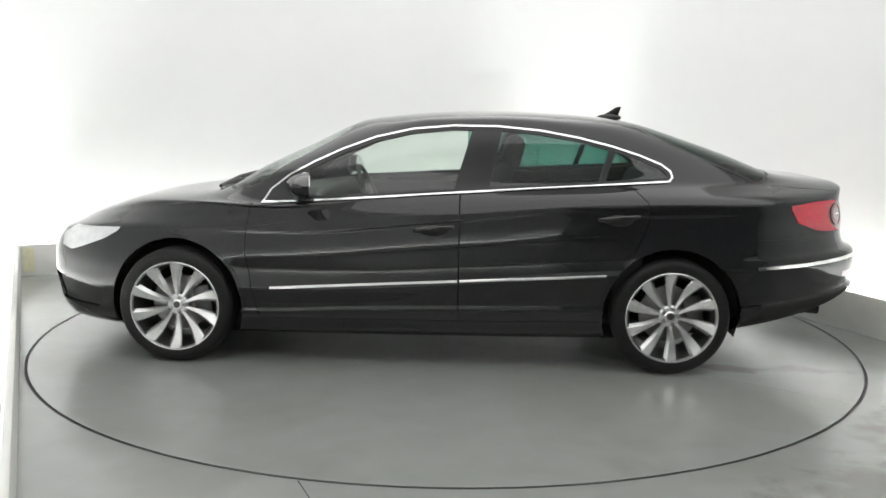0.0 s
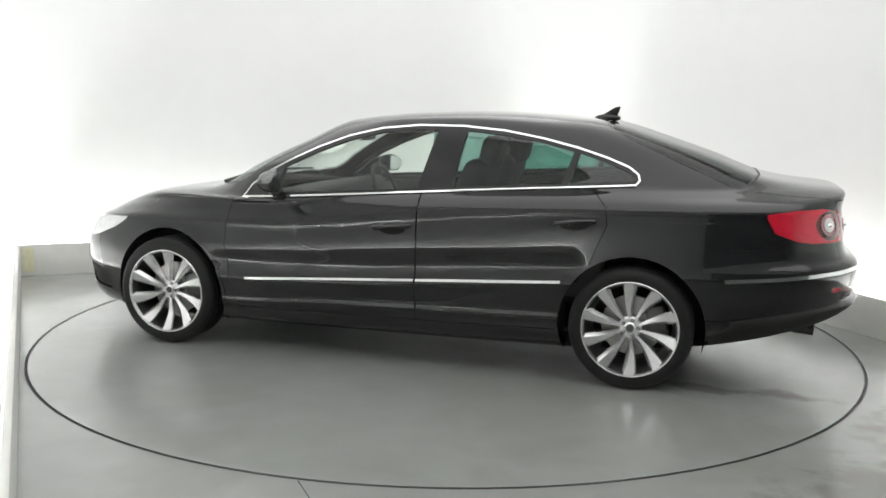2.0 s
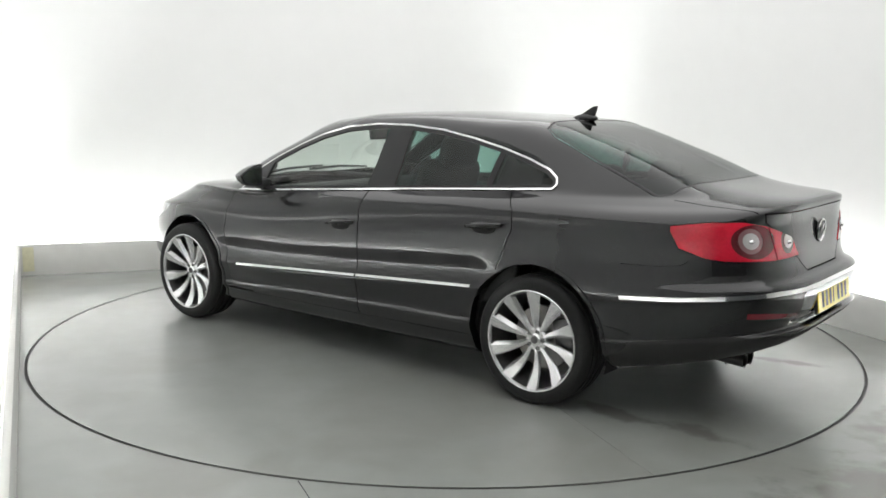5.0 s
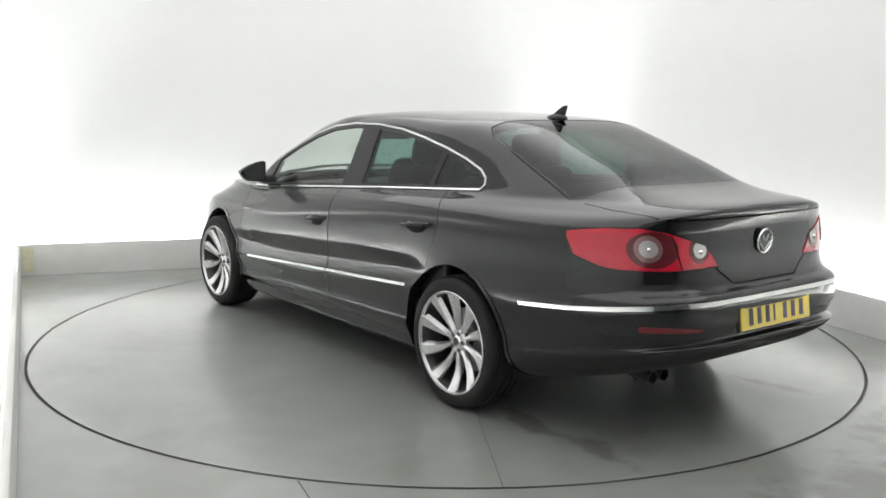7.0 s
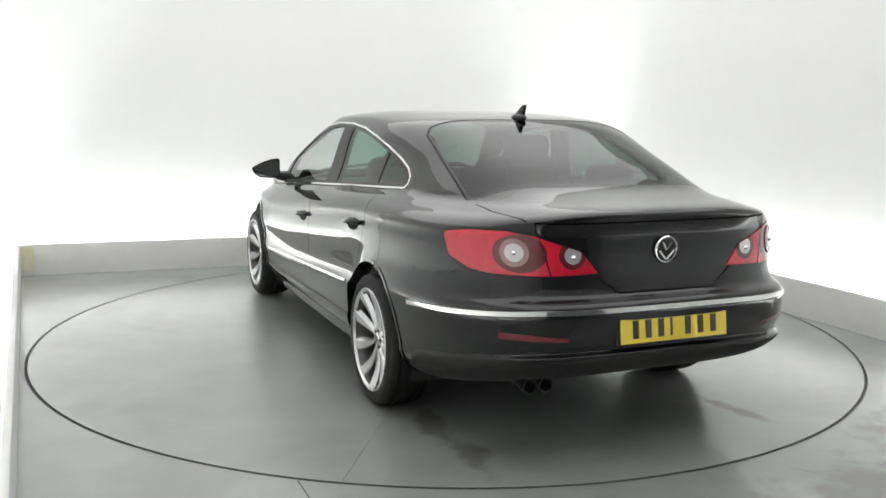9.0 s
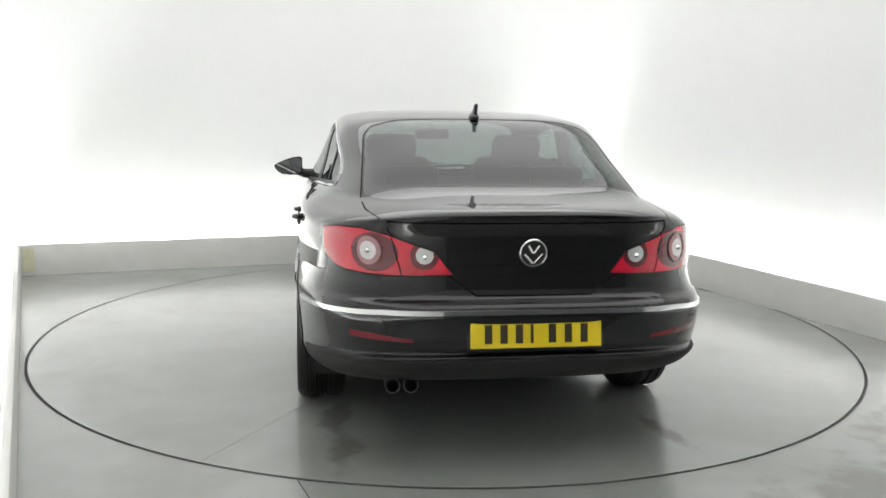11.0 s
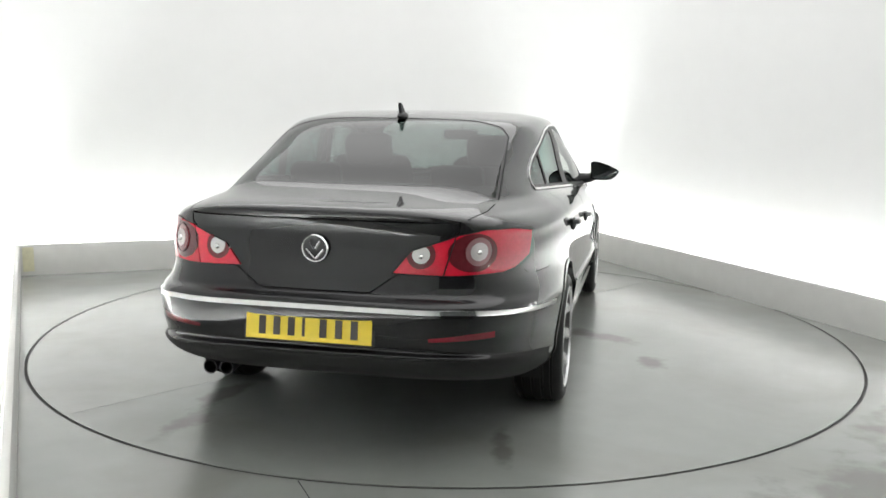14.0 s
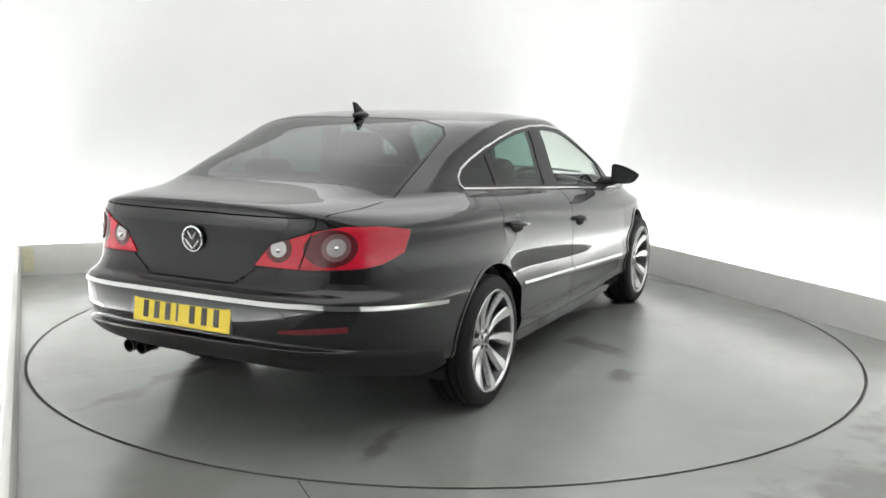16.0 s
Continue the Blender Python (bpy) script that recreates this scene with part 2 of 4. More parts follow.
def build_booth():
    structure("wall_curved", sweep_bm(offset_path(TROUGH, 0.75), offset_path(TROUGH + 0.12, 0.75), -0.1, WALL_H), WALL,
              "seamless matt white booth wall with rounded corners, lit from below", "wall")
    bm = sweep_bm(offset_path(0.0, 0.0), offset_path(0.035, 0.0), -0.01, LEDGE_H)
    bmesh.ops.recalc_face_normals(bm, faces=bm.faces)
    long_edges = [e for e in bm.edges if abs(e.verts[0].co.z - LEDGE_H) < 1e-4 and abs(e.verts[1].co.z - LEDGE_H) < 1e-4 and e.calc_length() > 0.1]
    bmesh.ops.bevel(bm, geom=long_edges, offset=0.006, segments=2, profile=0.5, affect="EDGES")
    structure("upstand", bm, UPSTAND, "low grey-white painted upstand round the booth floor", "skirting")
    # Strip lights in the trough behind the upstand.
    path = offset_path(0.135, 0.0)
    for a, b in zip(path, path[1:]):
        n = max(1, int((b - a).length / 1.5))
        for i in range(n):
            p, q = a + (b - a) * ((i + 0.003) / n), a + (b - a) * ((i + 0.997) / n)
            mid, way = (p + q) / 2, q - p
            thing = new("strip_light")
            thing.location = (mid.x, mid.y, 0.0)
            thing.rotation_euler = (0, 0, math.atan2(way.y, way.x))
            tagged(thing, "white strip light lying in the trough behind the upstand", "light", "strip lights in the trough")
            part("housing", box_bm((way.length, 0.09, 0.03), (0, 0, 0.015), bevel=0.004), UPSTAND, thing)
            part("tube", box_bm((way.length * 0.996, 0.06, 0.03), (0, 0, 0.047), bevel=0.01), STRIP, thing, "glowing white tube")
    # Ground slab with the round well for the turntable.
    gap, steps = 0.018, 160
    bm = bmesh.new()
    ring = [bm.verts.new(((TABLE_R + gap / 2) * math.cos(2 * math.pi * i / steps), (TABLE_R + gap / 2) * math.sin(2 * math.pi * i / steps), 0)) for i in range(steps)]
    deep = [bm.verts.new((v.co.x, v.co.y, -0.09)) for v in ring]
    far = [bm.verts.new((14 * math.cos(2 * math.pi * i / steps), 14 * math.sin(2 * math.pi * i / steps), 0)) for i in range(steps)]
    for i in range(steps):
        j = (i + 1) % steps
        bm.faces.new((far[i], far[j], ring[j], ring[i]))
        bm.faces.new((ring[i], ring[j], deep[j], deep[i]))
    bm.faces.new(deep)
    structure("floor", bm, FLOOR, "satin grey painted booth floor with a round turntable opening", "floor")
    # Black rubber seal in the gap.
    structure("turntable_seal", lathe_bm([(TABLE_R - 0.0086, -0.06), (TABLE_R - 0.0086, -0.004), (TABLE_R + 0.0086, -0.004), (TABLE_R + 0.0086, -0.06)], 160, "Z"), SEAL,
              "black rubber seal round the turntable edge", "seal")
    # Closing parts behind the camera and above. The dark shutter is unseen and added.
    a, b = offset_path(TROUGH + 0.12, 0.75)[0], offset_path(TROUGH + 0.12, 0.75)[-1]
    way = (b - a).normalized()
    out = Vector((way.y, -way.x))
    bm = bmesh.new()
    slats = 22
    for i in range(slats):
        h = WALL_H / slats
        box_bm(((b - a).length, 0.06, h * 0.96), (0, 0, (i + 0.5) * h), bevel=0.01, segments=1, bm=bm)
    bmesh.ops.transform(bm, verts=bm.verts, matrix=pose((a.x + b.x) / 2 + out.x * 0.05, (a.y + b.y) / 2 + out.y * 0.05, 0, 0, 0, math.degrees(math.atan2(way.y, way.x))))
    structure("wall_front", bm, DARK_WALL, "unseen dark grey slatted shutter added to close the booth behind the camera", "shutter")
    inner = offset_path(TROUGH + 0.12, 0.75)
    bm = bmesh.new()
    lo = [bm.verts.new((p.x, p.y, WALL_H)) for p in inner]
    hi = [bm.verts.new((p.x, p.y, WALL_H + 0.12)) for p in inner]
    bm.faces.new(lo)
    bm.faces.new(hi[::-1])
    for i in range(len(lo)):
        j = (i + 1) % len(lo)
        bm.faces.new((lo[i], lo[j], hi[j], hi[i]))
    structure("ceiling", bm, WALL, "plain white booth ceiling", "ceiling")
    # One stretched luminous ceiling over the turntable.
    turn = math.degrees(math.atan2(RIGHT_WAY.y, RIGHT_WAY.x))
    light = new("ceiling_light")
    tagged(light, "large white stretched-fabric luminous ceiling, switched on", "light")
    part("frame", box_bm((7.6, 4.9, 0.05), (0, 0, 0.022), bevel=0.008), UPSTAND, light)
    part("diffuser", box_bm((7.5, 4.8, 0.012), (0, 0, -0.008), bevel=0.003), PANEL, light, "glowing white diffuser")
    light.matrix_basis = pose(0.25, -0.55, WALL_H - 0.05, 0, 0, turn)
    # Joint in the floor slab outside the turntable.
    joint = box_bm((2.6, 0.0035, 0.002), (1.3, 0, 0.0006))
    bmesh.ops.transform(joint, verts=joint.verts, matrix=pose(-0.556, -2.440, 0, 0, 0, -66))
    structure("floor_joint", joint, GAP, "thin dark joint in the painted floor slab", "floor joint")
    # Yellowed patch on the upstand near the corner.
    way = (BACK_RIGHT - BACK_LEFT).normalized()
    c = BACK_LEFT + way * 0.06
    nrm = Vector((way.y, -way.x))
    patch = new("tape_patch")
    tagged(patch, "yellowed strip of old tape on the upstand", "tape")
    part("tape", box_bm((0.085, 0.004, 0.2), (0, 0, 0), bevel=0.0015, segments=1), STAIN, patch)
    patch.matrix_basis = pose(c.x + nrm.x * 0.0025, c.y + nrm.y * 0.0025, 0.135, 0, 0, math.degrees(math.atan2(way.y, way.x)))


def build_turntable():
    table = new("turntable")
    tagged(table, "round grey painted turntable flush with the floor", "turntable")
    seam = 0.002
    for s, name in ((1, "deck_plate"), (-1, "deck_plate")):
        bm = bmesh.new()
        steps = 80
        rim = []
        r = TABLE_R - 0.009
        a0 = math.asin(seam / 2 / r)
        for i in range(steps + 1):
            a = a0 + (math.pi - 2 * a0) * i / steps
            rim.append((r * math.cos(a), s * r * math.sin(a)))
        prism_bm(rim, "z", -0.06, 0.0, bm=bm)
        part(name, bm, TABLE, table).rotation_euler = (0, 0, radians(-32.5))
    return table


# ---- the car ----
def knots(pairs):
    """A smooth curve through (x, value) pairs."""
    ps = sorted(pairs)
    xs, ys = np.array([p[0] for p in ps], float), np.array([p[1] for p in ps], float)
    if len(xs) == 1:
        return lambda x: np.full_like(np.asarray(x, float), ys[0])
    d = np.diff(ys) / np.diff(xs)
    m = np.concatenate([[d[0]], [0 if a * b <= 0 else 2 * a * b / (a + b) for a, b in zip(d, d[1:])], [d[-1]]])

    def f(x):
        x = np.clip(np.asarray(x, float), xs[0], xs[-1])
        i = np.clip(np.searchsorted(xs, x) - 1, 0, len(xs) - 2)
        h = xs[i + 1] - xs[i]
        t = (x - xs[i]) / h
        return (ys[i] * (2 * t ** 3 - 3 * t ** 2 + 1) + m[i] * h * (t ** 3 - 2 * t ** 2 + t)
                + ys[i + 1] * (3 * t ** 2 - 2 * t ** 3) + m[i + 1] * h * (t ** 3 - t ** 2))
    return f


COLS = 150


def ring(front, rear, nf, nr, width, height):
    """One line along the car's side, from the middle of its nose to the middle of its tail: rounded by nf and nr in plan,
    with half widths and heights given along x."""
    w, h = knots(width), knots(height)
    t = np.linspace(0, 1, COLS)
    th = math.pi * t
    c, s = np.cos(th), np.sin(th)
    mid = (front + rear) / 2
    n = np.where(c > 0, nf, nr)
    half = (front - rear) / 2
    x = mid + half * np.sign(c) * np.abs(c) ** (2 / n)
    y = w(x) * np.abs(s) ** (2 / n)
    y = y * (1 - 0.05 * np.clip((x - 1.5) / (front - 1.5 if front > 1.6 else 9.0), 0, 1) ** 2)
    y[0] = y[-1] = 0
    # Even out the spacing along the line.
    d = np.concatenate([[0], np.cumsum(np.hypot(np.diff(x), np.diff(y)))])
    e = np.linspace(0, d[-1], COLS)
    x, y = np.interp(e, d, x), np.interp(e, d, y)
    return np.stack([x, y, h(x)], 1)


RINGS = [
    ring(2.060, -2.07, 3.7, 4.2, [(0, 0.80)], [(-2.1, 0.29), (-1.6, 0.21), (-0.9, 0.17), (1.0, 0.155), (2.1, 0.15)]),
    ring(2.200, -2.20, 3.7, 4.4, [(0, 0.855)], [(-2.24, 0.335), (-1.7, 0.25), (-0.95, 0.205), (1.0, 0.185), (1.7, 0.175), (2.26, 0.175)]),
    ring(2.250, -2.345, 3.7, 4.6, [(-2.3, 0.9), (-1.343, 0.91), (-0.9, 0.874), (0.9, 0.874), (1.345, 0.935), (2.3, 0.9)], [(-2.33, 0.40), (-1.7, 0.31), (-0.95, 0.262), (1.0, 0.248), (2.31, 0.26)]),
    ring(2.260, -2.408, 3.7, 4.7, [(-2.3, 0.908), (-1.343, 0.927), (-0.95, 0.9035), (0.9, 0.9035), (1.345, 0.95), (2.3, 0.9)], [(-2.408, 0.470), (-1.7, 0.37), (-0.95, 0.345), (0.3, 0.318), (0.95, 0.292), (2.31, 0.30)]),
    ring(2.265, -2.380, 3.7, 4.7, [(-2.3, 0.909), (-1.343, 0.929), (-0.95, 0.900), (0.9, 0.900), (1.345, 0.953), (2.3, 0.9)], [(-2.388, 0.488), (-1.7, 0.395), (-0.95, 0.372), (0.3, 0.342), (0.95, 0.315), (2.31, 0.325)]),
    ring(2.280, -2.398, 3.7, 4.8, [(-2.3, 0.914), (-1.343, 0.931), (-0.95, 0.910), (0.9, 0.910), (1.345, 0.955), (2.3, 0.9)], [(-2.398, 0.545), (-1.75, 0.49), (-0.95, 0.455), (0.85, 0.375), (2.34, 0.38)]),
    ring(2.290, -2.402, 3.7, 4.8, [(-2.3, 0.918), (-1.343, 0.933), (-0.95, 0.922), (0.9, 0.922), (1.345, 0.957), (2.3, 0.9)], [(-2.402, 0.62), (-1.75, 0.565), (-0.94, 0.522), (0.85, 0.425), (2.35, 0.44)]),
    ring(2.287, -2.392, 3.7, 4.8, [(-2.3, 0.914), (-1.343, 0.933), (-0.95, 0.909), (0.9, 0.909), (1.345, 0.955), (2.3, 0.9)], [(-2.392, 0.662), (-1.75, 0.610), (-0.94, 0.560), (0.85, 0.465), (2.34, 0.475)]),
    ring(2.285, -2.345, 3.7, 4.7, [(-2.3, 0.906), (-1.343, 0.929), (-0.95, 0.9025), (0.4, 0.902), (0.9, 0.8995), (1.345, 0.948), (2.3, 0.9)], [(-2.345, 0.690), (-1.75, 0.655), (-0.94, 0.615), (0.85, 0.525), (2.33, 0.53)]),
    ring(2.270, -2.328, 3.7, 4.6, [(-2.3, 0.903), (-1.343, 0.912), (-0.95, 0.9055), (0.4, 0.9062), (0.9, 0.9095), (1.345, 0.936), (2.3, 0.9)], [(-2.328, 0.735), (-1.75, 0.73), (-0.94, 0.70), (0.0, 0.66), (0.85, 0.60), (2.32, 0.575)]),
    ring(2.250, -2.315, 3.7, 4.6, [(-2.3, 0.9), (-1.3, 0.903), (0, 0.8995), (0.9, 0.9005), (1.345, 0.916), (2.2, 0.9)], [(-2.315, 0.84), (-1.75, 0.84), (-0.94, 0.815), (0.0, 0.75), (0.8, 0.68), (2.3, 0.62)]),
    ring(2.218, -2.307, 3.7, 4.6, [(-2.3, 0.897), (-1.3, 0.893), (0, 0.8955), (0.8, 0.897), (2.2, 0.897)], [(-2.3, 0.895), (-1.75, 0.885), (-0.9, 0.863), (-0.16, 0.797), (0.75, 0.717), (1.5, 0.715), (2.27, 0.655)]),
    ring(2.210, -2.305, 3.7, 4.6, [(-2.3, 0.895), (-1.3, 0.8935), (0, 0.8965), (0.8, 0.898), (2.2, 0.895)], [(-2.3, 0.92), (-1.75, 0.905), (-0.9, 0.882), (-0.16, 0.815), (0.75, 0.735), (1.5, 0.73), (2.27, 0.665)]),
    ring(2.160, -2.318, 3.2, 5.0, [(-2.3, 0.8), (-1.3, 0.868), (0, 0.879), (2.2, 0.86)], [(-2.318, 0.992), (-2.22, 0.972), (-2.0, 0.955), (-1.75, 0.945), (-0.9, 0.925), (-0.16, 0.87), (0.75, 0.80), (1.4, 0.79), (1.8, 0.757), (2.17, 0.695)]),
    ring(2.060, -2.298, 3.0, 5.0, [(-2.298, 0.68), (-1.7, 0.765), (-1.3, 0.815), (0, 0.848), (0.9, 0.865), (2.1, 0.80)], [(-2.298, 1.012), (-2.2, 1.002), (-2.0, 0.99), (-1.75, 0.98), (-0.9, 0.96), (-0.16, 0.912), (0.85, 0.842), (1.15, 0.856), (1.47, 0.838), (1.77, 0.803), (2.075, 0.748)]),
    ring(1.70, -2.12, 4.6, 4.6, [(-2.1, 0.66), (-1.6, 0.725), (-1.28, 0.765), (0, 0.815), (0.9, 0.868), (1.7, 0.80)], [(-2.12, 1.030), (-1.75, 1.015), (-1.28, 1.0), (-0.16, 0.94), (0.9, 0.860), (1.2, 0.874), (1.7, 0.862)]),
    ring(1.26, -1.93, 5.5, 5.6, [(-1.9, 0.665), (-1.6, 0.70), (-1.28, 0.735), (-0.16, 0.79), (0.9, 0.862), (1.28, 0.83)], [(-1.93, 1.058), (-1.6, 1.04), (-1.28, 1.022), (-0.16, 0.955), (0.9, 0.875), (1.26, 0.908)]),
    ring(0.97, -1.67, 5.0, 5.6, [(-1.6, 0.665), (-0.9, 0.728), (0, 0.758), (0.6, 0.805), (0.9, 0.83)], [(-1.67, 1.155), (-1.3, 1.115), (-0.9, 1.10), (0, 1.065), (0.6, 1.04), (0.945, 1.055)]),
    ring(0.67, -1.38, 5.0, 5.6, [(-1.4, 0.65), (-0.8, 0.705), (0, 0.722), (0.45, 0.735), (0.7, 0.73)], [(-1.38, 1.252), (-1.0, 1.215), (-0.6, 1.215), (0, 1.205), (0.4, 1.185), (0.645, 1.197)]),
    ring(0.495, -1.18, 4.8, 5.2, [(-1.2, 0.63), (-0.8, 0.67), (0, 0.682), (0.5, 0.68)], [(-1.18, 1.315), (-0.8, 1.292), (-0.4, 1.300), (0, 1.292), (0.3, 1.27), (0.5, 1.285)]),
    ring(0.40, -1.06, 4.4, 4.6, [(-1.1, 0.605), (-0.6, 0.635), (0, 0.642), (0.4, 0.625)], [(-1.06, 1.342), (-0.8, 1.330), (-0.4, 1.342), (0, 1.332), (0.25, 1.312), (0.40, 1.320)]),
    ring(0.30, -0.98, 3.0, 3.0, [(-0.9, 0.46), (0.3, 0.48)], [(-0.98, 1.352), (-0.7, 1.364), (-0.4, 1.370), (0, 1.358), (0.30, 1.336)]),
    ring(0.22, -0.92, 3.0, 3.0, [(-0.9, 0.20), (0.3, 0.20)], [(-0.92, 1.358), (-0.7, 1.372), (-0.4, 1.378), (0, 1.366), (0.22, 1.346)]),
    ring(0.20, -0.90, 3.0, 3.0, [(0, 0.0)], [(-0.90, 1.359), (-0.7, 1.373), (-0.4, 1.379), (0, 1.367), (0.20, 1.348)]),
]
STEPS = 4


class Skin:
    """Half of the car's outer skin as polygons whose corners carry place, normal and the way round from the tail's middle."""

    def __init__(self):
        R = np.stack(RINGS)
        n = len(R)
        seg = np.linalg.norm(np.diff(R, axis=0), axis=2)
        knot = np.concatenate([[0], np.cumsum(seg.mean(1) + 0.004)])
        rows = []
        d = np.diff(R, axis=0) / np.diff(knot)[:, None, None]
        m = np.empty_like(R)
        m[0], m[-1] = d[0], d[-1]
        a, b = d[:-1], d[1:]
        h0, h1 = np.diff(knot)[:-1, None, None], np.diff(knot)[1:, None, None]
        w1, w2 = 2 * h1 + h0, h1 + 2 * h0
        with np.errstate(divide="ignore", invalid="ignore"):
            hm = (w1 + w2) / (w1 / a + w2 / b)
        m[1:-1] = np.where(a * b > 0, hm, 0)
        for k in range(n - 1):
            h = knot[k + 1] - knot[k]
            for j in range(STEPS):
                t = j / STEPS
                rows.append(R[k] * (2 * t ** 3 - 3 * t ** 2 + 1) + m[k] * h * (t ** 3 - 2 * t ** 2 + t)
                            + R[k + 1] * (3 * t ** 2 - 2 * t ** 3) + m[k + 1] * h * (t ** 3 - t ** 2))
        rows.append(R[-1])
        G = np.stack(rows)
        du = np.gradient(G, axis=1)
        du[:, 0] = (0, 1, 0)
        du[:, -1] = (0, -1, 0)
        dv = np.gradient(G, axis=0)
        N = np.cross(du, dv)
        N[-1] = (0, 0, 1)
        N /= np.linalg.norm(N, axis=2, keepdims=True) + 1e-12
        N[:, 0, 1] = N[:, -1, 1] = 0
        N /= np.linalg.norm(N, axis=2, keepdims=True) + 1e-12
        step = np.hypot(np.diff(G[:, :, 0], axis=1), np.diff(G[:, :, 1], axis=1))
        S = np.concatenate([np.cumsum(step[:, ::-1], axis=1)[:, ::-1], np.zeros((len(G), 1))], axis=1)
        self.grid, self.way = G, S
        nv, nu = S.shape
        self.v = [(*G[i, j], *N[i, j], S[i, j]) for i in range(nv) for j in range(nu)]
        self.body = []
        for i in range(nv - 1):
            for j in range(nu - 1):
                self.body.append((i * nu + j, i * nu + j + 1, (i + 1) * nu + j + 1, (i + 1) * nu + j))
        self.cache = {}

    def coords(self, i, kind):
        p = self.v[i]
        return (p[0], p[2]) if kind == "side" else (p[0], p[1]) if kind == "plan" else (p[6], p[2])

    def split(self, poly, kind, nx, ny, c, tag):
        """Parts a polygon by the line nx * a + ny * b = c into its inner and outer pieces."""
        val = []
        for i in poly:
            a, b = self.coords(i, kind)
            val.append(nx * a + ny * b - c)
        if all(x >= -1e-7 for x in val):
            return poly, None
        if all(x <= 1e-7 for x in val):
            return None, poly
        inner, outer = [], []
        n = len(poly)
        for k in range(n):
            i, j, p, q = poly[k], poly[(k + 1) % n], val[k], val[(k + 1) % n]
            if p >= 0:
                inner.append(i)
            if p <= 0:
                outer.append(i)
            if p * q < 0:
                key = (min(i, j), max(i, j), tag)
                if key not in self.cache:
                    t = p / (p - q)
                    self.v.append(tuple(x + (y - x) * t for x, y in zip(self.v[i], self.v[j])))
                    self.cache[key] = len(self.v) - 1
                inner.append(self.cache[key])
                outer.append(self.cache[key])
        return (tuple(inner) if len(inner) > 2 else None), (tuple(outer) if len(outer) > 2 else None)

    def cut(self, polys, outline, kind="side", inset=0.0, only=None):
        """Parts polygons into those inside and outside a convex outline, drawn in side view, in plan or on the unrolled tail."""
        area = sum(a[0] * b[1] - b[0] * a[1] for a, b in zip(outline, outline[1:] + outline[:1]))
        if area < 0:
            outline = outline[::-1]
        lines = []
        for k, (a, b) in enumerate(zip(outline, outline[1:] + outline[:1])):
            ex, ey = b[0] - a[0], b[1] - a[1]
            ln = math.hypot(ex, ey)
            nx, ny = -ey / ln, ex / ln
            lines.append((nx, ny, nx * a[0] + ny * a[1] + inset, (round(nx, 6), round(ny, 6), round(nx * a[0] + ny * a[1] + inset, 6), kind)))
        lo = [min(p[k] for p in outline) for k in (0, 1)]
        hi = [max(p[k] for p in outline) for k in (0, 1)]
        inside, outside = [], []
        for poly in polys:
            cs = [self.coords(i, kind) for i in poly]
            if (max(c[0] for c in cs) < lo[0] or min(c[0] for c in cs) > hi[0] or max(c[1] for c in cs) < lo[1] or min(c[1] for c in cs) > hi[1]
                    or (only and not only(self.v[poly[0]]))):
                outside.append(poly)
                continue
            rest, shed = poly, []
            for nx, ny, c, tag in lines:
                rest, out = self.split(rest, kind, nx, ny, c, tag)
                if out:
                    shed.append(out)
                if not rest:
                    break
            if rest:
                inside.append(rest)
                outside += shed
            else:
                outside.append(poly)
        return inside, outside

    def mesh(self, name, polys, mat, lift=0.0, depth=0.0, side=1, both=False):
        """A mesh of these polygons, lifted along the normal, with an edge of that depth all round."""
        verts, normals, faces, index = [], [], [], {}

        def corner(i, s):
            p = self.v[i]
            if abs(p[1]) < 1e-6:
                s = 0
            if (i, s) not in index:
                n = Vector(p[3:6]).normalized()
                q = Vector(p[:3]) + n * lift
                verts.append((q.x, q.y * s, q.z))
                normals.append((n.x, n.y * s, n.z))
                index[i, s] = len(verts) - 1
            return index[i, s]
        for s in ((1, -1) if both else (side,)):
            edges = {}
            for poly in polys:
                f = [corner(i, s) for i in poly]
                faces.append(f if s > 0 else f[::-1])
                for a, b in zip(poly, poly[1:] + poly[:1]):
                    edges[a, b] = 1
            if depth:
                for a, b in [e for e in edges if (e[1], e[0]) not in edges]:
                    pa, pb = self.v[a], self.v[b]
                    if abs(pa[1]) < 1e-5 and abs(pb[1]) < 1e-5:
                        continue
                    na, nb = Vector(pa[3:6]).normalized(), Vector(pb[3:6]).normalized()
                    qa, qb = Vector(pa[:3]) + na * lift, Vector(pb[:3]) + nb * lift
                    out = (qb - qa).cross(na)
                    if out.length < 1e-9:
                        continue
                    out.normalize()
                    base = len(verts)
                    for q in (qa, qb, qb - nb * depth, qa - na * depth):
                        verts.append((q.x, q.y * s, q.z))
                        normals.append((out.x, out.y * s, out.z))
                    f = [base + 1, base, base + 3, base + 2]
                    faces.append(f if s > 0 else f[::-1])
        return mesh_from(name, verts, faces, mat, True, normals)

    def around(self, z, x=None, y=None):
        """How far round from the tail's middle the skin is at this height and x, or at this y on the tail."""
        G, S = self.grid, self.way
        lim = 15 * STEPS
        P = G[:lim]
        if x is not None:
            cost = np.hypot(P[:, :, 0] - x, P[:, :, 2] - z)
        else:
            cost = np.hypot(P[:, :, 1] - y, P[:, :, 2] - z) + (P[:, :, 0] > -1.95) * 9
        k = np.unravel_index(np.argmin(cost), cost.shape)
        return float(S[:lim][k])


def circle(cx, cy, rx, ry=None, n=20):
    ry = ry or rx
    return [(cx + rx * math.cos(2 * math.pi * i / n), cy + ry * math.sin(2 * math.pi * i / n)) for i in range(n)]


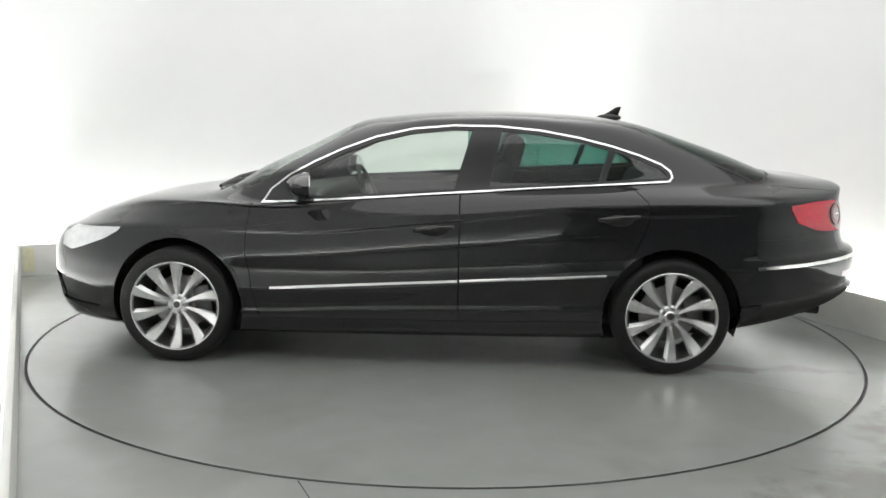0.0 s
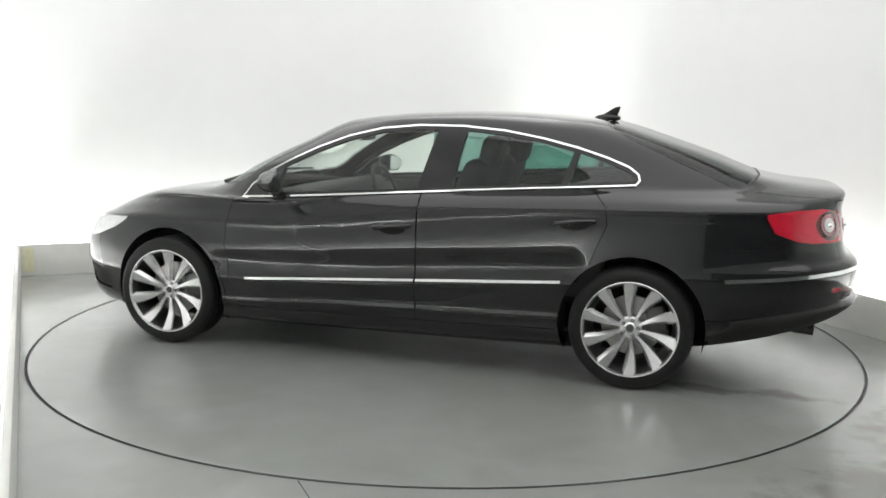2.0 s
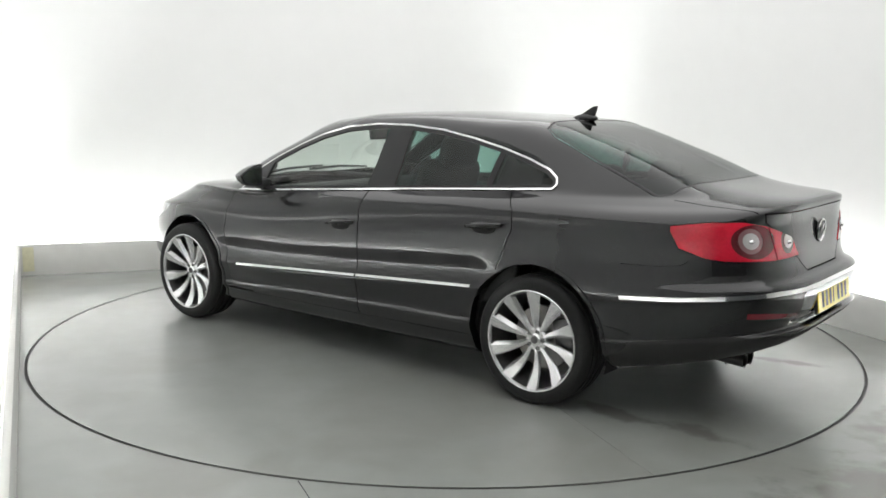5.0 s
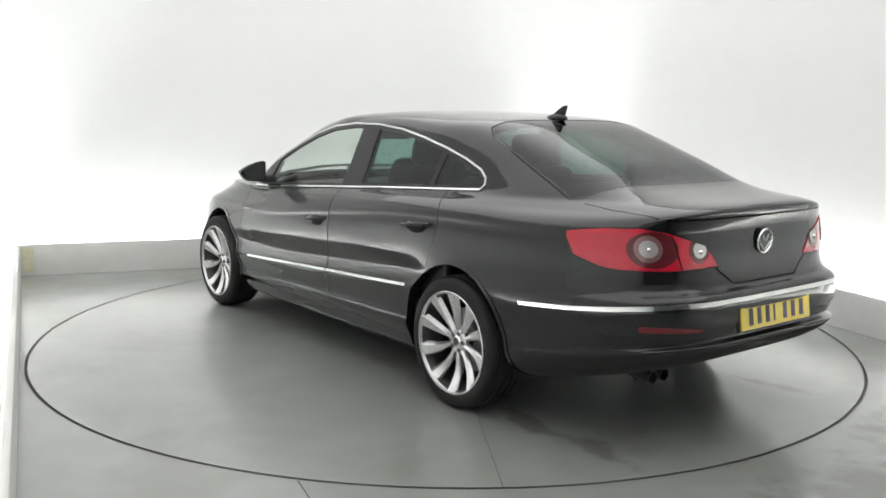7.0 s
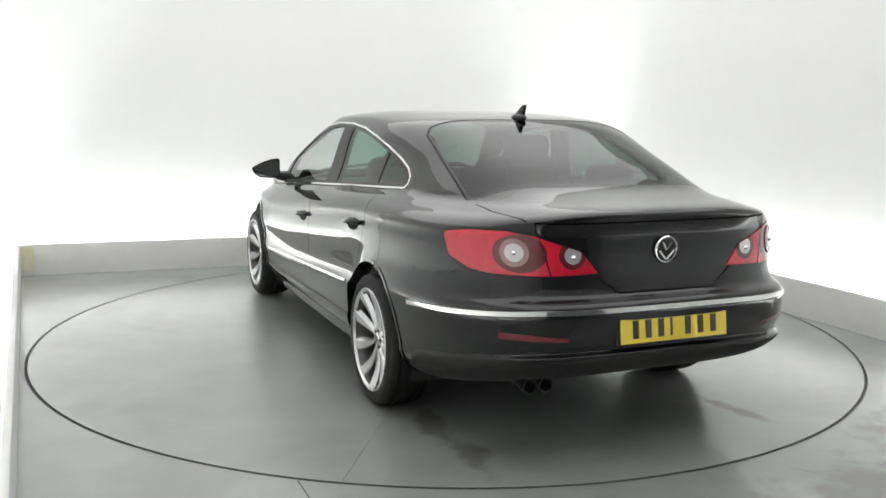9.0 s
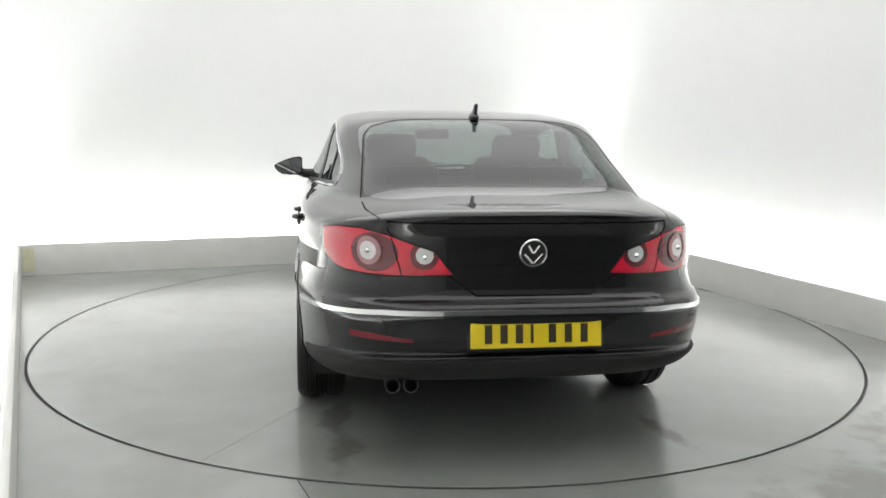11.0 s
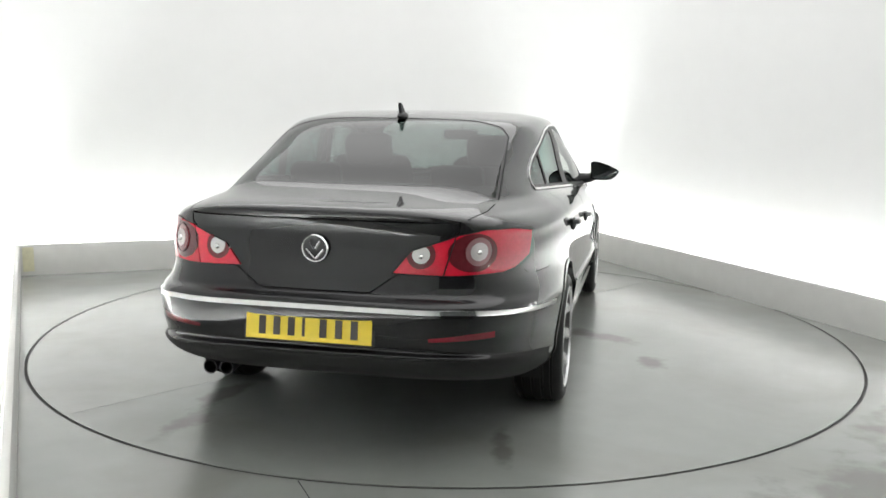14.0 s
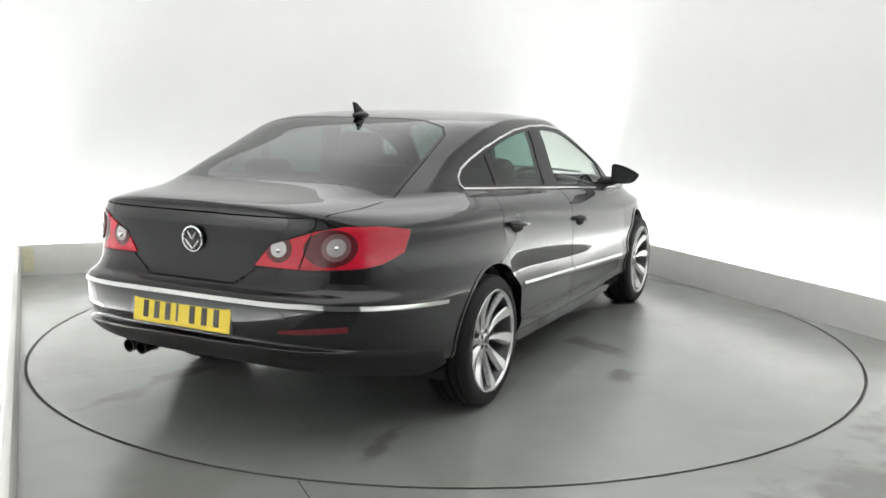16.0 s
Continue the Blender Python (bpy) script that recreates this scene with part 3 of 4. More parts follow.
def ribbon(skin, polys, line, half, kind, only=None):
    """Cuts a narrow band along a line out of the polygons."""
    got = []
    for (a, b), (c, d) in zip(line, line[1:]):
        ex, ey = c - a, d - b
        ln = math.hypot(ex, ey)
        ox, oy = -ey / ln * half, ex / ln * half
        ext = 0.0
        quad = [(a - ox - ex * ext, b - oy - ey * ext), (c - ox, d - oy), (c + ox, d + oy), (a + ox - ex * ext, b + oy - ey * ext)]
        inn, polys = skin.cut(polys, quad, kind, only=only)
        got += inn
    return got, polys


# The shell is drawn on a grid that shape_shell() brings to the car's true length and height.
LONG, BACK, TALL = 1.014, -0.035, 1.015
AXLE, TYRE_R = 1.352, 0.318
WHEEL_FRONT, WHEEL_REAR, WHEEL_Z = (AXLE - BACK) / LONG, (-AXLE - BACK) / LONG, 0.315


def shape_shell(car):
    """Brings every part drawn on the grid to its true place; parts with a pose of their own are moved whole."""
    done = set()
    for ob in car.children_recursive:
        own = ob.matrix_basis != Matrix.Identity(4)
        if own and ob.parent == car:
            p = ob.location
            ob.location = (p.x * LONG + BACK, p.y, p.z * TALL)
        elif not own and (ob.parent == car or ob.parent.matrix_basis == Matrix.Identity(4)) and ob.data.name not in done:
            done.add(ob.data.name)
            ob.data.transform(Matrix.Translation((BACK, 0, 0)) @ Matrix.Diagonal((LONG, 1, TALL, 1)))


def lamp_bulb(skin, unit, way, z, side, radius):
    """A small domed lens in the middle of a lamp's bowl."""
    P = np.array([p for p in skin.v if p[0] < -1.6 and 0.7 < p[2] < 1.0])
    k = np.argmin(np.hypot(P[:, 6] - way, P[:, 2] - z))
    at, n = Vector(P[k, :3]), Vector(P[k, 3:6]).normalized()
    bm = lathe_bm([(0.0, 0.012), (radius * 0.5, 0.010), (radius * 0.87, 0.005), (radius, 0.0)], 18, "Z")
    m = Matrix.Translation(at + n * 0.008) @ n.to_track_quat("Z", "Y").to_matrix().to_4x4()
    bmesh.ops.transform(bm, verts=bm.verts, matrix=m)
    for v in bm.verts:
        v.co.y *= side
    part("bulb_lens", bm, CHROME, unit, "bright domed reflector cap")


def build_body(car):
    sk = Skin()
    body = sk.body
    side_only = lambda p: p[1] > 0.45
    # Wheel openings.
    for x in (WHEEL_FRONT, WHEEL_REAR):
        lip, body = sk.cut(body, circle(x, WHEEL_Z, 0.382, n=40), "side", only=side_only)
        hole, edge = sk.cut(lip, circle(x, WHEEL_Z, 0.366, n=40), "side")
        for s in (1, -1):
            part("arch_lip", sk.mesh("arch_lip", edge, PAINT, 0.005, 0.05, s), PAINT, car)
    # Side windows: chrome surround, pillars and panes.
    dlo = [(0.905, 0.872), (-1.285, 1.015), (-1.305, 1.04), (-1.295, 1.075), (-1.245, 1.112), (-1.13, 1.158), (-0.98, 1.205), (-0.80, 1.248), (-0.59, 1.284),
           (-0.36, 1.303), (-0.12, 1.303), (0.10, 1.282), (0.30, 1.235), (0.48, 1.168), (0.63, 1.098), (0.76, 1.028), (0.86, 0.948)]
    win, body = sk.cut(body, dlo, "side")
    inner, surround = sk.cut(win, dlo, "side", 0.0095)
    seal, seal_ring = sk.cut(inner, dlo, "side", 0.026)
    panes = {}
    rest = seal
    panes["b_pillar"], rest = sk.cut(rest, [(-0.110, 0.90), (-0.240, 1.33), (-0.395, 1.33), (-0.305, 0.90)], "side")
    panes["divider"], rest = sk.cut(rest, [(-0.885, 0.95), (-1.00, 1.30), (-1.035, 1.30), (-0.92, 0.95)], "side")
    panes["mirror_sail"], rest = sk.cut(rest, [(1.0, 0.85), (0.70, 0.85), (0.64, 1.15), (0.9, 1.15)], "side")
    panes["front"], rest = sk.cut(rest, [(0.8, 0.8), (-0.20, 0.8), (-0.20, 1.4), (0.8, 1.4)], "side")
    panes["quarter"], rest = sk.cut(rest, [(-1.4, 0.9), (-0.90, 0.9), (-1.02, 1.4), (-1.4, 1.4)], "side")
    panes["rear"] = rest
    for s in (1, -1):
        part("window_surround", sk.mesh("window_surround", surround, CHROME, 0.006, 0.016, s), CHROME, car, "polished chrome window surround")
        part("window_seal", sk.mesh("window_seal", seal_ring, BLACK, 0.001, 0.012, s), BLACK, car)
        part("b_pillar", sk.mesh("b_pillar", panes["b_pillar"], BLACK, 0.0, 0.03, s), BLACK, car, "gloss black door pillar")
        part("window_divider", sk.mesh("window_divider", panes["divider"], BLACK, 0.001, 0.03, s), BLACK, car)
        part("mirror_sail", sk.mesh("mirror_sail", panes["mirror_sail"], BLACK, 0.002, 0.03, s), BLACK, car)
        for key, mat in (("front", GLASS_CLEAR), ("rear", GLASS_DARK), ("quarter", GLASS_DARK)):
            ob = part(key + "_side_window", sk.mesh(key, panes[key], mat, -0.004, 0.0, s), mat, car, "green tinted glass" if key == "front" else "dark green tinted glass")
            ob.visible_shadow = False
    # Windscreen and rear window.
    high = lambda p: p[2] > 0.9
    for name, outline, mat in (("windscreen", [(1.22, -0.1), (1.215, 0.2), (1.19, 0.45), (1.10, 0.64), (0.99, 0.715), (0.90, 0.72), (0.50, 0.585), (0.44, 0.52), (0.425, 0.28), (0.43, -0.1)], GLASS_CLEAR),
                               ("rear_window", [(-1.90, -0.1), (-1.895, 0.30), (-1.87, 0.50), (-1.83, 0.60), (-1.78, 0.635), (-1.20, 0.585), (-1.13, 0.54), (-1.085, 0.40), (-1.07, 0.2), (-1.065, -0.1)], GLASS_REAR)):
        win, body = sk.cut(body, outline, "plan", only=high)
        clear, seal = sk.cut(win, outline, "plan", 0.005, only=high)
        pane, frit = sk.cut(clear, outline, "plan", 0.014, only=high)
        part(name + "_seal", sk.mesh("seal", seal, GAP, -0.005, 0.0, both=True), GAP, car)
        part(name + "_border", sk.mesh("border", frit, BLACK, -0.002, 0.0, both=True), BLACK, car, "black printed glass border")
        ob = part(name, sk.mesh(name, pane, mat, -0.002, 0.0, both=True), mat, car)
        ob.visible_shadow = False
    # Rear lamps, unrolled round the tail.
    low = lambda p: p[2] < 0.97 and p[0] < -1.5
    A = sk.around
    tip = A(0.885, x=-1.905)
    lamp = [(A(0.77, y=0.325), 0.772), (A(0.77, y=0.52), 0.764), (A(0.77, y=0.70), 0.766), (A(0.77, x=-2.06), 0.775), (A(0.82, x=-1.96), 0.815), (tip, 0.885),
            (A(0.91, x=-1.925), 0.912), (A(0.93, x=-2.05), 0.932), (A(0.93, y=0.66), 0.938), (A(0.92, y=0.55), 0.922), (A(0.85, y=0.40), 0.862)]
    got, body = sk.cut(body, lamp, "tail", only=low)
    red, seal = sk.cut(got, lamp, "tail", 0.004, only=low)
    s1, s0 = A(0.92, y=0.565), A(0.77, y=0.515)
    split = [(s1 + 0.003, 0.97), (s0 + 0.003, 0.74), (s0 - 0.003, 0.74), (s1 - 0.003, 0.97)]
    seam, red = sk.cut(red, split, "tail", only=low)
    lid_lamp, body_lamp = sk.cut(red, [(0, 0.7), (s0, 0.7), (s0, 0.74), (s1, 0.97), (0, 1.0)], "tail", only=low)
    for s in (1, -1):
        part("lamp_seal", sk.mesh("lamp_seal", seal + seam, GAP, -0.006, 0.0, s), GAP, car)
    so, si = A(0.857, y=0.632), A(0.846, y=0.428)
    for s in (1, -1):
        lens, ring_o = sk.cut(body_lamp, circle(so - 0.020, 0.851, 0.108, 0.073, 32), "tail", only=low)
        bezel, smoke = sk.cut(lens, circle(so, 0.855, 0.064, 0.060, 28), "tail", only=low)
        bulb, bez = sk.cut(bezel, circle(so, 0.855, 0.058, 0.054, 28), "tail", only=low)
        unit = part("rear_lamp", sk.mesh("rear_lamp", ring_o, RED, 0.004, 0.02, s), RED, car, "red rear lamp wrapping the corner")
        part("lamp_ring", sk.mesh("lamp_ring", smoke, SMOKED, 0.003, 0.0, s), SMOKED, unit, "smoked dark red ring")
        part("lamp_bezel", sk.mesh("lamp_bezel", bez, SMOKED, 0.008, 0.006, s), SMOKED, unit)
        core, bowl = sk.cut(bulb, circle(so, 0.855, 0.038, 0.035, 24), "tail", only=low)
        lamp_bulb(sk, unit, so, 0.855, s, 0.011)
        part("reflector_bowl", sk.mesh("reflector_bowl", bowl, LAMP_PINK, 0.005, 0.004, s), LAMP_PINK, unit, "pale pink reflector bowl")
        part("lamp_core", sk.mesh("lamp_core", core, LAMP_WHITE, 0.008, 0.006, s), LAMP_WHITE, unit, "clear round reflector")
        lens, ring_i = sk.cut(lid_lamp, circle(si, 0.846, 0.056, 0.054, 24), "tail", only=low)
        bulb, smoke = sk.cut(lens, circle(si, 0.846, 0.034, 0.033, 20), "tail", only=low)
        unit = part("reversing_lamp", sk.mesh("reversing_lamp", ring_i, RED, 0.004, 0.02, s), RED, car, "red lamp on the boot lid")
        part("lamp_ring", sk.mesh("lamp_ring", smoke, SMOKED, 0.003, 0.0, s), SMOKED, unit, "smoked dark red ring")
        part("reflector_bowl", sk.mesh("reflector_bowl", bulb, LAMP_WHITE, 0.007, 0.006, s), LAMP_WHITE, unit, "clear round reflector")
        lamp_bulb(sk, unit, si, 0.846, s, 0.011)
    # Bright strip round the rear bumper, and the red reflectors under it.
    line = [(-0.02, 0.643), (A(0.64, y=0.3), 0.643), (A(0.64, y=0.6), 0.640), (A(0.62, x=-2.2), 0.625), (A(0.60, x=-2.0), 0.603), (A(0.585, x=-1.75) + 0.03, 0.584)]
    got, body = ribbon(sk, body, line, 0.0085, "tail", low)
    part("bumper_strip", sk.mesh("bumper_strip", got, CHROME, 0.008, 0.014, both=True), CHROME, car, "polished chrome bumper strip")
    refl = [(A(0.54, y=0.47), 0.530), (A(0.54, y=0.71), 0.534), (A(0.54, y=0.71), 0.558), (A(0.54, y=0.60), 0.557), (A(0.54, y=0.47), 0.543)]
    got, body = sk.cut(body, refl, "tail", only=low)
    for s in (1, -1):
        part("rear_reflector", sk.mesh("rear_reflector", got, REFLECTOR, 0.002, 0.01, s), REFLECTOR, car, "dull red bumper reflector")
    # Dull black valance along the foot of the rear bumper.
    got, body = sk.cut(body, [(-0.05, 0.20), (A(0.40, x=-1.75), 0.20), (A(0.40, x=-1.75), 0.385), (A(0.45, y=0.75), 0.452), (-0.05, 0.458)], "tail",
                       only=lambda p: p[2] < 0.55 and p[0] < -1.65)
    part("rear_valance", sk.mesh("rear_valance", got, LINER, 0.0, 0.012, both=True), LINER, car, "dull black lower bumper valance")
    # Shut line between bumper and rear wing, from under the lamp to the wheel opening.
    got, body = ribbon(sk, body, [(-2.0, 0.762), (-1.97, 0.742), (-1.88, 0.733), (-1.72, 0.730)], 0.0012, "side", side_only)
    for s in (1, -1):
        part("bumper_gap", sk.mesh("bumper_gap", got, GAP, -0.012, 0.0, s), GAP, car)
    # Boot lid, its shut lines.
    lid = [(-0.05, 0.692), (A(0.70, y=0.455), 0.694), (A(0.72, y=0.490), 0.720), (A(0.77, y=0.520), 0.768), (A(0.92, y=0.565), 0.93), (A(0.97, y=0.60), 0.972), (-0.05, 0.972)]
    got, body = sk.cut(body, lid, "tail", only=lambda p: p[2] < 1.2 and p[0] < -2.0)
    face, gap = sk.cut(got, lid, "tail", 0.0065, only=lambda p: p[2] < 1.2 and p[0] < -2.0)
    bl = part("boot_lid", sk.mesh("boot_lid", face, PAINT, 0.0, 0.015, both=True), PAINT, car, "glossy charcoal boot lid")
    gap = [g for g in gap if max(sk.v[i][2] for i in g) < 0.967]
    part("boot_gap", sk.mesh("boot_gap", gap, GAP, -0.012, 0.0, both=True), GAP, car)
    got, body = ribbon(sk, body, [(-1.86, 0.632), (-2.02, 0.628), (-2.14, 0.605), (-2.22, 0.585)], 0.0025, "plan", lambda p: 0.96 < p[2] < 1.2)
    for s in (1, -1):
        part("boot_gap", sk.mesh("boot_gap", got, GAP, -0.008, 0.0, s), GAP, car)
    # Side rubbing strips, doors, fuel flap.
    front = [(0.97, 0.86), (0.985, 0.62), (0.945, 0.40), (0.91, 0.255), (-0.166, 0.262), (-0.166, 0.944)]
    rear = [(-0.166, 0.262), (-0.93, 0.275), (-1.065, 0.58), (-1.165, 0.83), (-1.155, 0.92), (-1.07, 1.003), (-0.166, 0.944)]
    strips = {}
    strips[0], body = sk.cut(body, [(0.845, 0.422), (0.845, 0.434), (-0.160, 0.492), (-0.160, 0.480)], "side", only=side_only)
    strips[1], body = sk.cut(body, [(-0.172, 0.481), (-0.172, 0.493), (-0.945, 0.538), (-0.945, 0.526)], "side", only=side_only)
    for k, outline in ((0, front), (1, rear)):
        got, body = sk.cut(body, outline, "side", only=side_only)
        skin_part, gap = sk.cut(got, outline, "side", 0.0035, only=side_only)
        for s in (1, -1):
            door = part(("front_door", "rear_door")[k], sk.mesh("door", skin_part, PAINT, 0.0, 0.02, s), PAINT, car)
            part("rubbing_strip", sk.mesh("rubbing_strip", strips[k], CHROME, 0.007, 0.012, s), CHROME, door, "bright chrome door strip")
            part("door_gap", sk.mesh("door_gap", gap, GAP, -0.014, 0.0, s), GAP, door)
            hx = (-0.03, -1.00)[k]
            hz = (0.765, 0.838)[k]
            hy = 0.903
            # Handle over a near-black bulge, its colour standing in for the recess's shade.
            bm = bmesh.new()
            bmesh.ops.create_uvsphere(bm, u_segments=20, v_segments=10, radius=1)
            bmesh.ops.transform(bm, verts=bm.verts, matrix=pose(hx, s * (hy - 0.002), hz - 0.012) @ Matrix.Diagonal((0.075, 0.012, 0.030, 1)))
            part("handle_recess", bm, GAP, door)
            bar = [(hx + 0.105, s * (hy - 0.004), hz - 0.012), (hx + 0.085, s * (hy + 0.014), hz - 0.008), (hx, s * (hy + 0.026), hz + 0.002),
                   (hx - 0.085, s * (hy + 0.014), hz + 0.008), (hx - 0.105, s * (hy - 0.004), hz + 0.010)]
            part("door_handle", tube_bm(bar, [0.010, 0.013, 0.014, 0.013, 0.010], 10), PAINT, door)
    # Headlamps and the dark corner grilles.
    nose = lambda p: p[2] < 0.9 and p[0] > 1.2
    head = [(1.70, 0.722), (1.72, 0.70), (1.80, 0.655), (1.95, 0.60), (2.03, 0.575), (2.12, 0.59), (2.12, 0.655), (2.02, 0.705)]
    got, body = sk.cut(body, head, "side", only=nose)
    for s in (1, -1):
        part("headlamp", sk.mesh("headlamp", got, HEADLAMP, 0.002, 0.012, s), HEADLAMP, car, "clear headlamp")
    fog = [(1.80, 0.375), (1.84, 0.27), (2.17, 0.27), (2.22, 0.40), (2.20, 0.43)]
    got, body = sk.cut(body, fog, "side", only=nose)
    for s in (1, -1):
        g = part("bumper_grille", sk.mesh("bumper_grille", got, GAP, -0.02, 0.0, s), GAP, car, "black lower corner grille")
        for k in range(3):
            z = 0.295 + 0.04 * k
            part("grille_bar", tube_bm([(2.07, s * 0.555, z), (1.96, s * 0.635, z), (1.84, s * 0.70, z + 0.005)], 0.006, 6), BLACK, g)
    # Sill crease and the rest of the painted skin.
    part("body", sk.mesh("body", body, PAINT, 0.0, 0.012, both=True), PAINT, car, "glossy charcoal black body shell")
    # Underside.
    bm = bmesh.new()
    lo = [bm.verts.new((x, y, z)) for x, y, z in RINGS[0]]
    mid = [bm.verts.new((x, 0, z)) for x, y, z in RINGS[0][1:-1]]
    other = [bm.verts.new((x, -y, z)) for x, y, z in RINGS[0][1:-1]]
    for i in range(len(mid) - 1):
        bm.faces.new((lo[i + 1], lo[i + 2], mid[i + 1], mid[i]))
        bm.faces.new((mid[i], mid[i + 1], other[i + 1], other[i]))
    part("underbody", bm, LINER, car, "black underbody")
    for x in (WHEEL_FRONT, WHEEL_REAR):
        for s in (1, -1):
            bm = lathe_bm([(0.368, s * 0.83), (0.372, s * 0.60), (0.05, s * 0.58)], 40)
            bmesh.ops.transform(bm, verts=bm.verts, matrix=pose(x, 0, WHEEL_Z))
            # Only the upper bow of the liner is there.
            bmesh.ops.delete(bm, geom=[v for v in bm.verts if v.co.z < 0.20], context="VERTS")
            part("wheel_arch_liner", bm, LINER, car, "black wheel arch liner")


def build_wheel(name):
    """An alloy wheel with ten tapered blades; its outer face looks along +y."""
    wheel = new(name)
    tyre = [(0.242, 0.105), (0.252, 0.112), (0.285, 0.113), (0.302, 0.103), (0.311, 0.088), (0.3145, 0.072), (0.307, 0.070), (0.307, 0.060), (0.3155, 0.058), (0.316, 0.030), (0.307, 0.028), (0.307, 0.016), (0.3163, 0.014),
            (0.3165, -0.014), (0.307, -0.016), (0.307, -0.028), (0.316, -0.030), (0.3155, -0.058), (0.307, -0.060), (0.307, -0.070), (0.3145, -0.072), (0.311, -0.088), (0.302, -0.103), (0.285, -0.113), (0.252, -0.112), (0.242, -0.105)]
    part("tyre", lathe_bm(tyre, 64, close=False), RUBBER, wheel, "black low-profile tyre", angle=50)
    rim = [(0.247, 0.113), (0.244, 0.116), (0.239, 0.115), (0.237, 0.106), (0.230, 0.098)]
    part("rim_lip", lathe_bm(rim, 64), ALLOY, wheel, "polished alloy rim lip")
    part("rim_barrel", lathe_bm([(0.230, 0.104), (0.222, 0.07), (0.205, -0.02), (0.21, -0.10), (0.24, -0.112)], 48), ALLOY_DARK, wheel, "dark inner barrel")
    part("brake_disc", lathe_bm([(0.0, -0.005), (0.155, -0.005), (0.155, -0.03), (0.0, -0.03)], 40), STEEL, wheel, "grey brake disc")
    part("brake_caliper", box_bm((0.10, 0.07, 0.17), (-0.13, 0.0, 0.03), (0, 12, 0), bevel=0.02), ALLOY_DARK, wheel)
    # One blade: narrow at the hub, wide at the rim, dished and slightly twisted.
    bm = bmesh.new()
    rows = []
    for k in range(11):
        t = k / 10
        r = 0.045 + 0.194 * t
        half = 0.011 + 0.0285 * t ** 1.2
        face = 0.064 + 0.044 * t ** 0.8 - 0.014 * math.sin(math.pi * t)
        lean = 0.007 * math.sin(math.pi * t)
        ridge = lean - half * (0.15 + 0.35 * t)
        thick = 0.030 - 0.006 * t
        rows.append([bm.verts.new(p) for p in ((lean - half, face - 0.016, r), (ridge - half * 0.12, face - 0.001, r), (ridge, face + 0.002, r), (lean + half * 0.80, face - 0.002, r), (lean + half, face - 0.009, r),
                                               (lean + half * 0.8, face - thick, r), (lean - half * 0.8, face - thick, r))])
    for a, b in zip(rows, rows[1:]):
        for k in range(7):
            bm.faces.new((a[k], a[(k + 1) % 7], b[(k + 1) % 7], b[k]))
    bm.faces.new(rows[0])
    bm.faces.new(rows[-1][::-1])
    first = part("spoke", bm, ALLOY, wheel, "polished tapered alloy spoke")
    for i in range(1, 10):
        sp = new("spoke", first.data)
        sp.parent = wheel
        sp.matrix_basis = pose(0, 0, 0, 0, 36 * i, 0)
        tagged(sp, "polished tapered alloy spoke")
    part("hub", lathe_bm([(0.0, 0.066), (0.050, 0.066), (0.060, 0.058), (0.062, 0.03), (0.06, -0.02)], 32), ALLOY, wheel, "alloy hub")
    cap = part("centre_cap", lathe_bm([(0.0, 0.074), (0.024, 0.074), (0.029, 0.070), (0.030, 0.060)], 28), CHROME, wheel, "round silver centre cap")
    part("cap_inlay", lathe_bm([(0.0, 0.0755), (0.019, 0.0755), (0.019, 0.0738)], 24), ALLOY_DARK, cap)
    for i in range(5):
        a = 2 * math.pi * (i + 0.5) / 5
        bm = lathe_bm([(0.0, 0.062), (0.0085, 0.062), (0.009, 0.067), (0.006, 0.067), (0.006, 0.060), (0.0, 0.060)], 10)
        bmesh.ops.transform(bm, verts=bm.verts, matrix=pose(0.042 * math.cos(a), 0.002, 0.042 * math.sin(a)))
        part("wheel_bolt", bm, GAP, wheel)
    big = TYRE_R / 0.3165
    for me in {ob.data for ob in wheel.children_recursive}:
        me.transform(Matrix.Diagonal((big, 1, big, 1)))
    return wheel


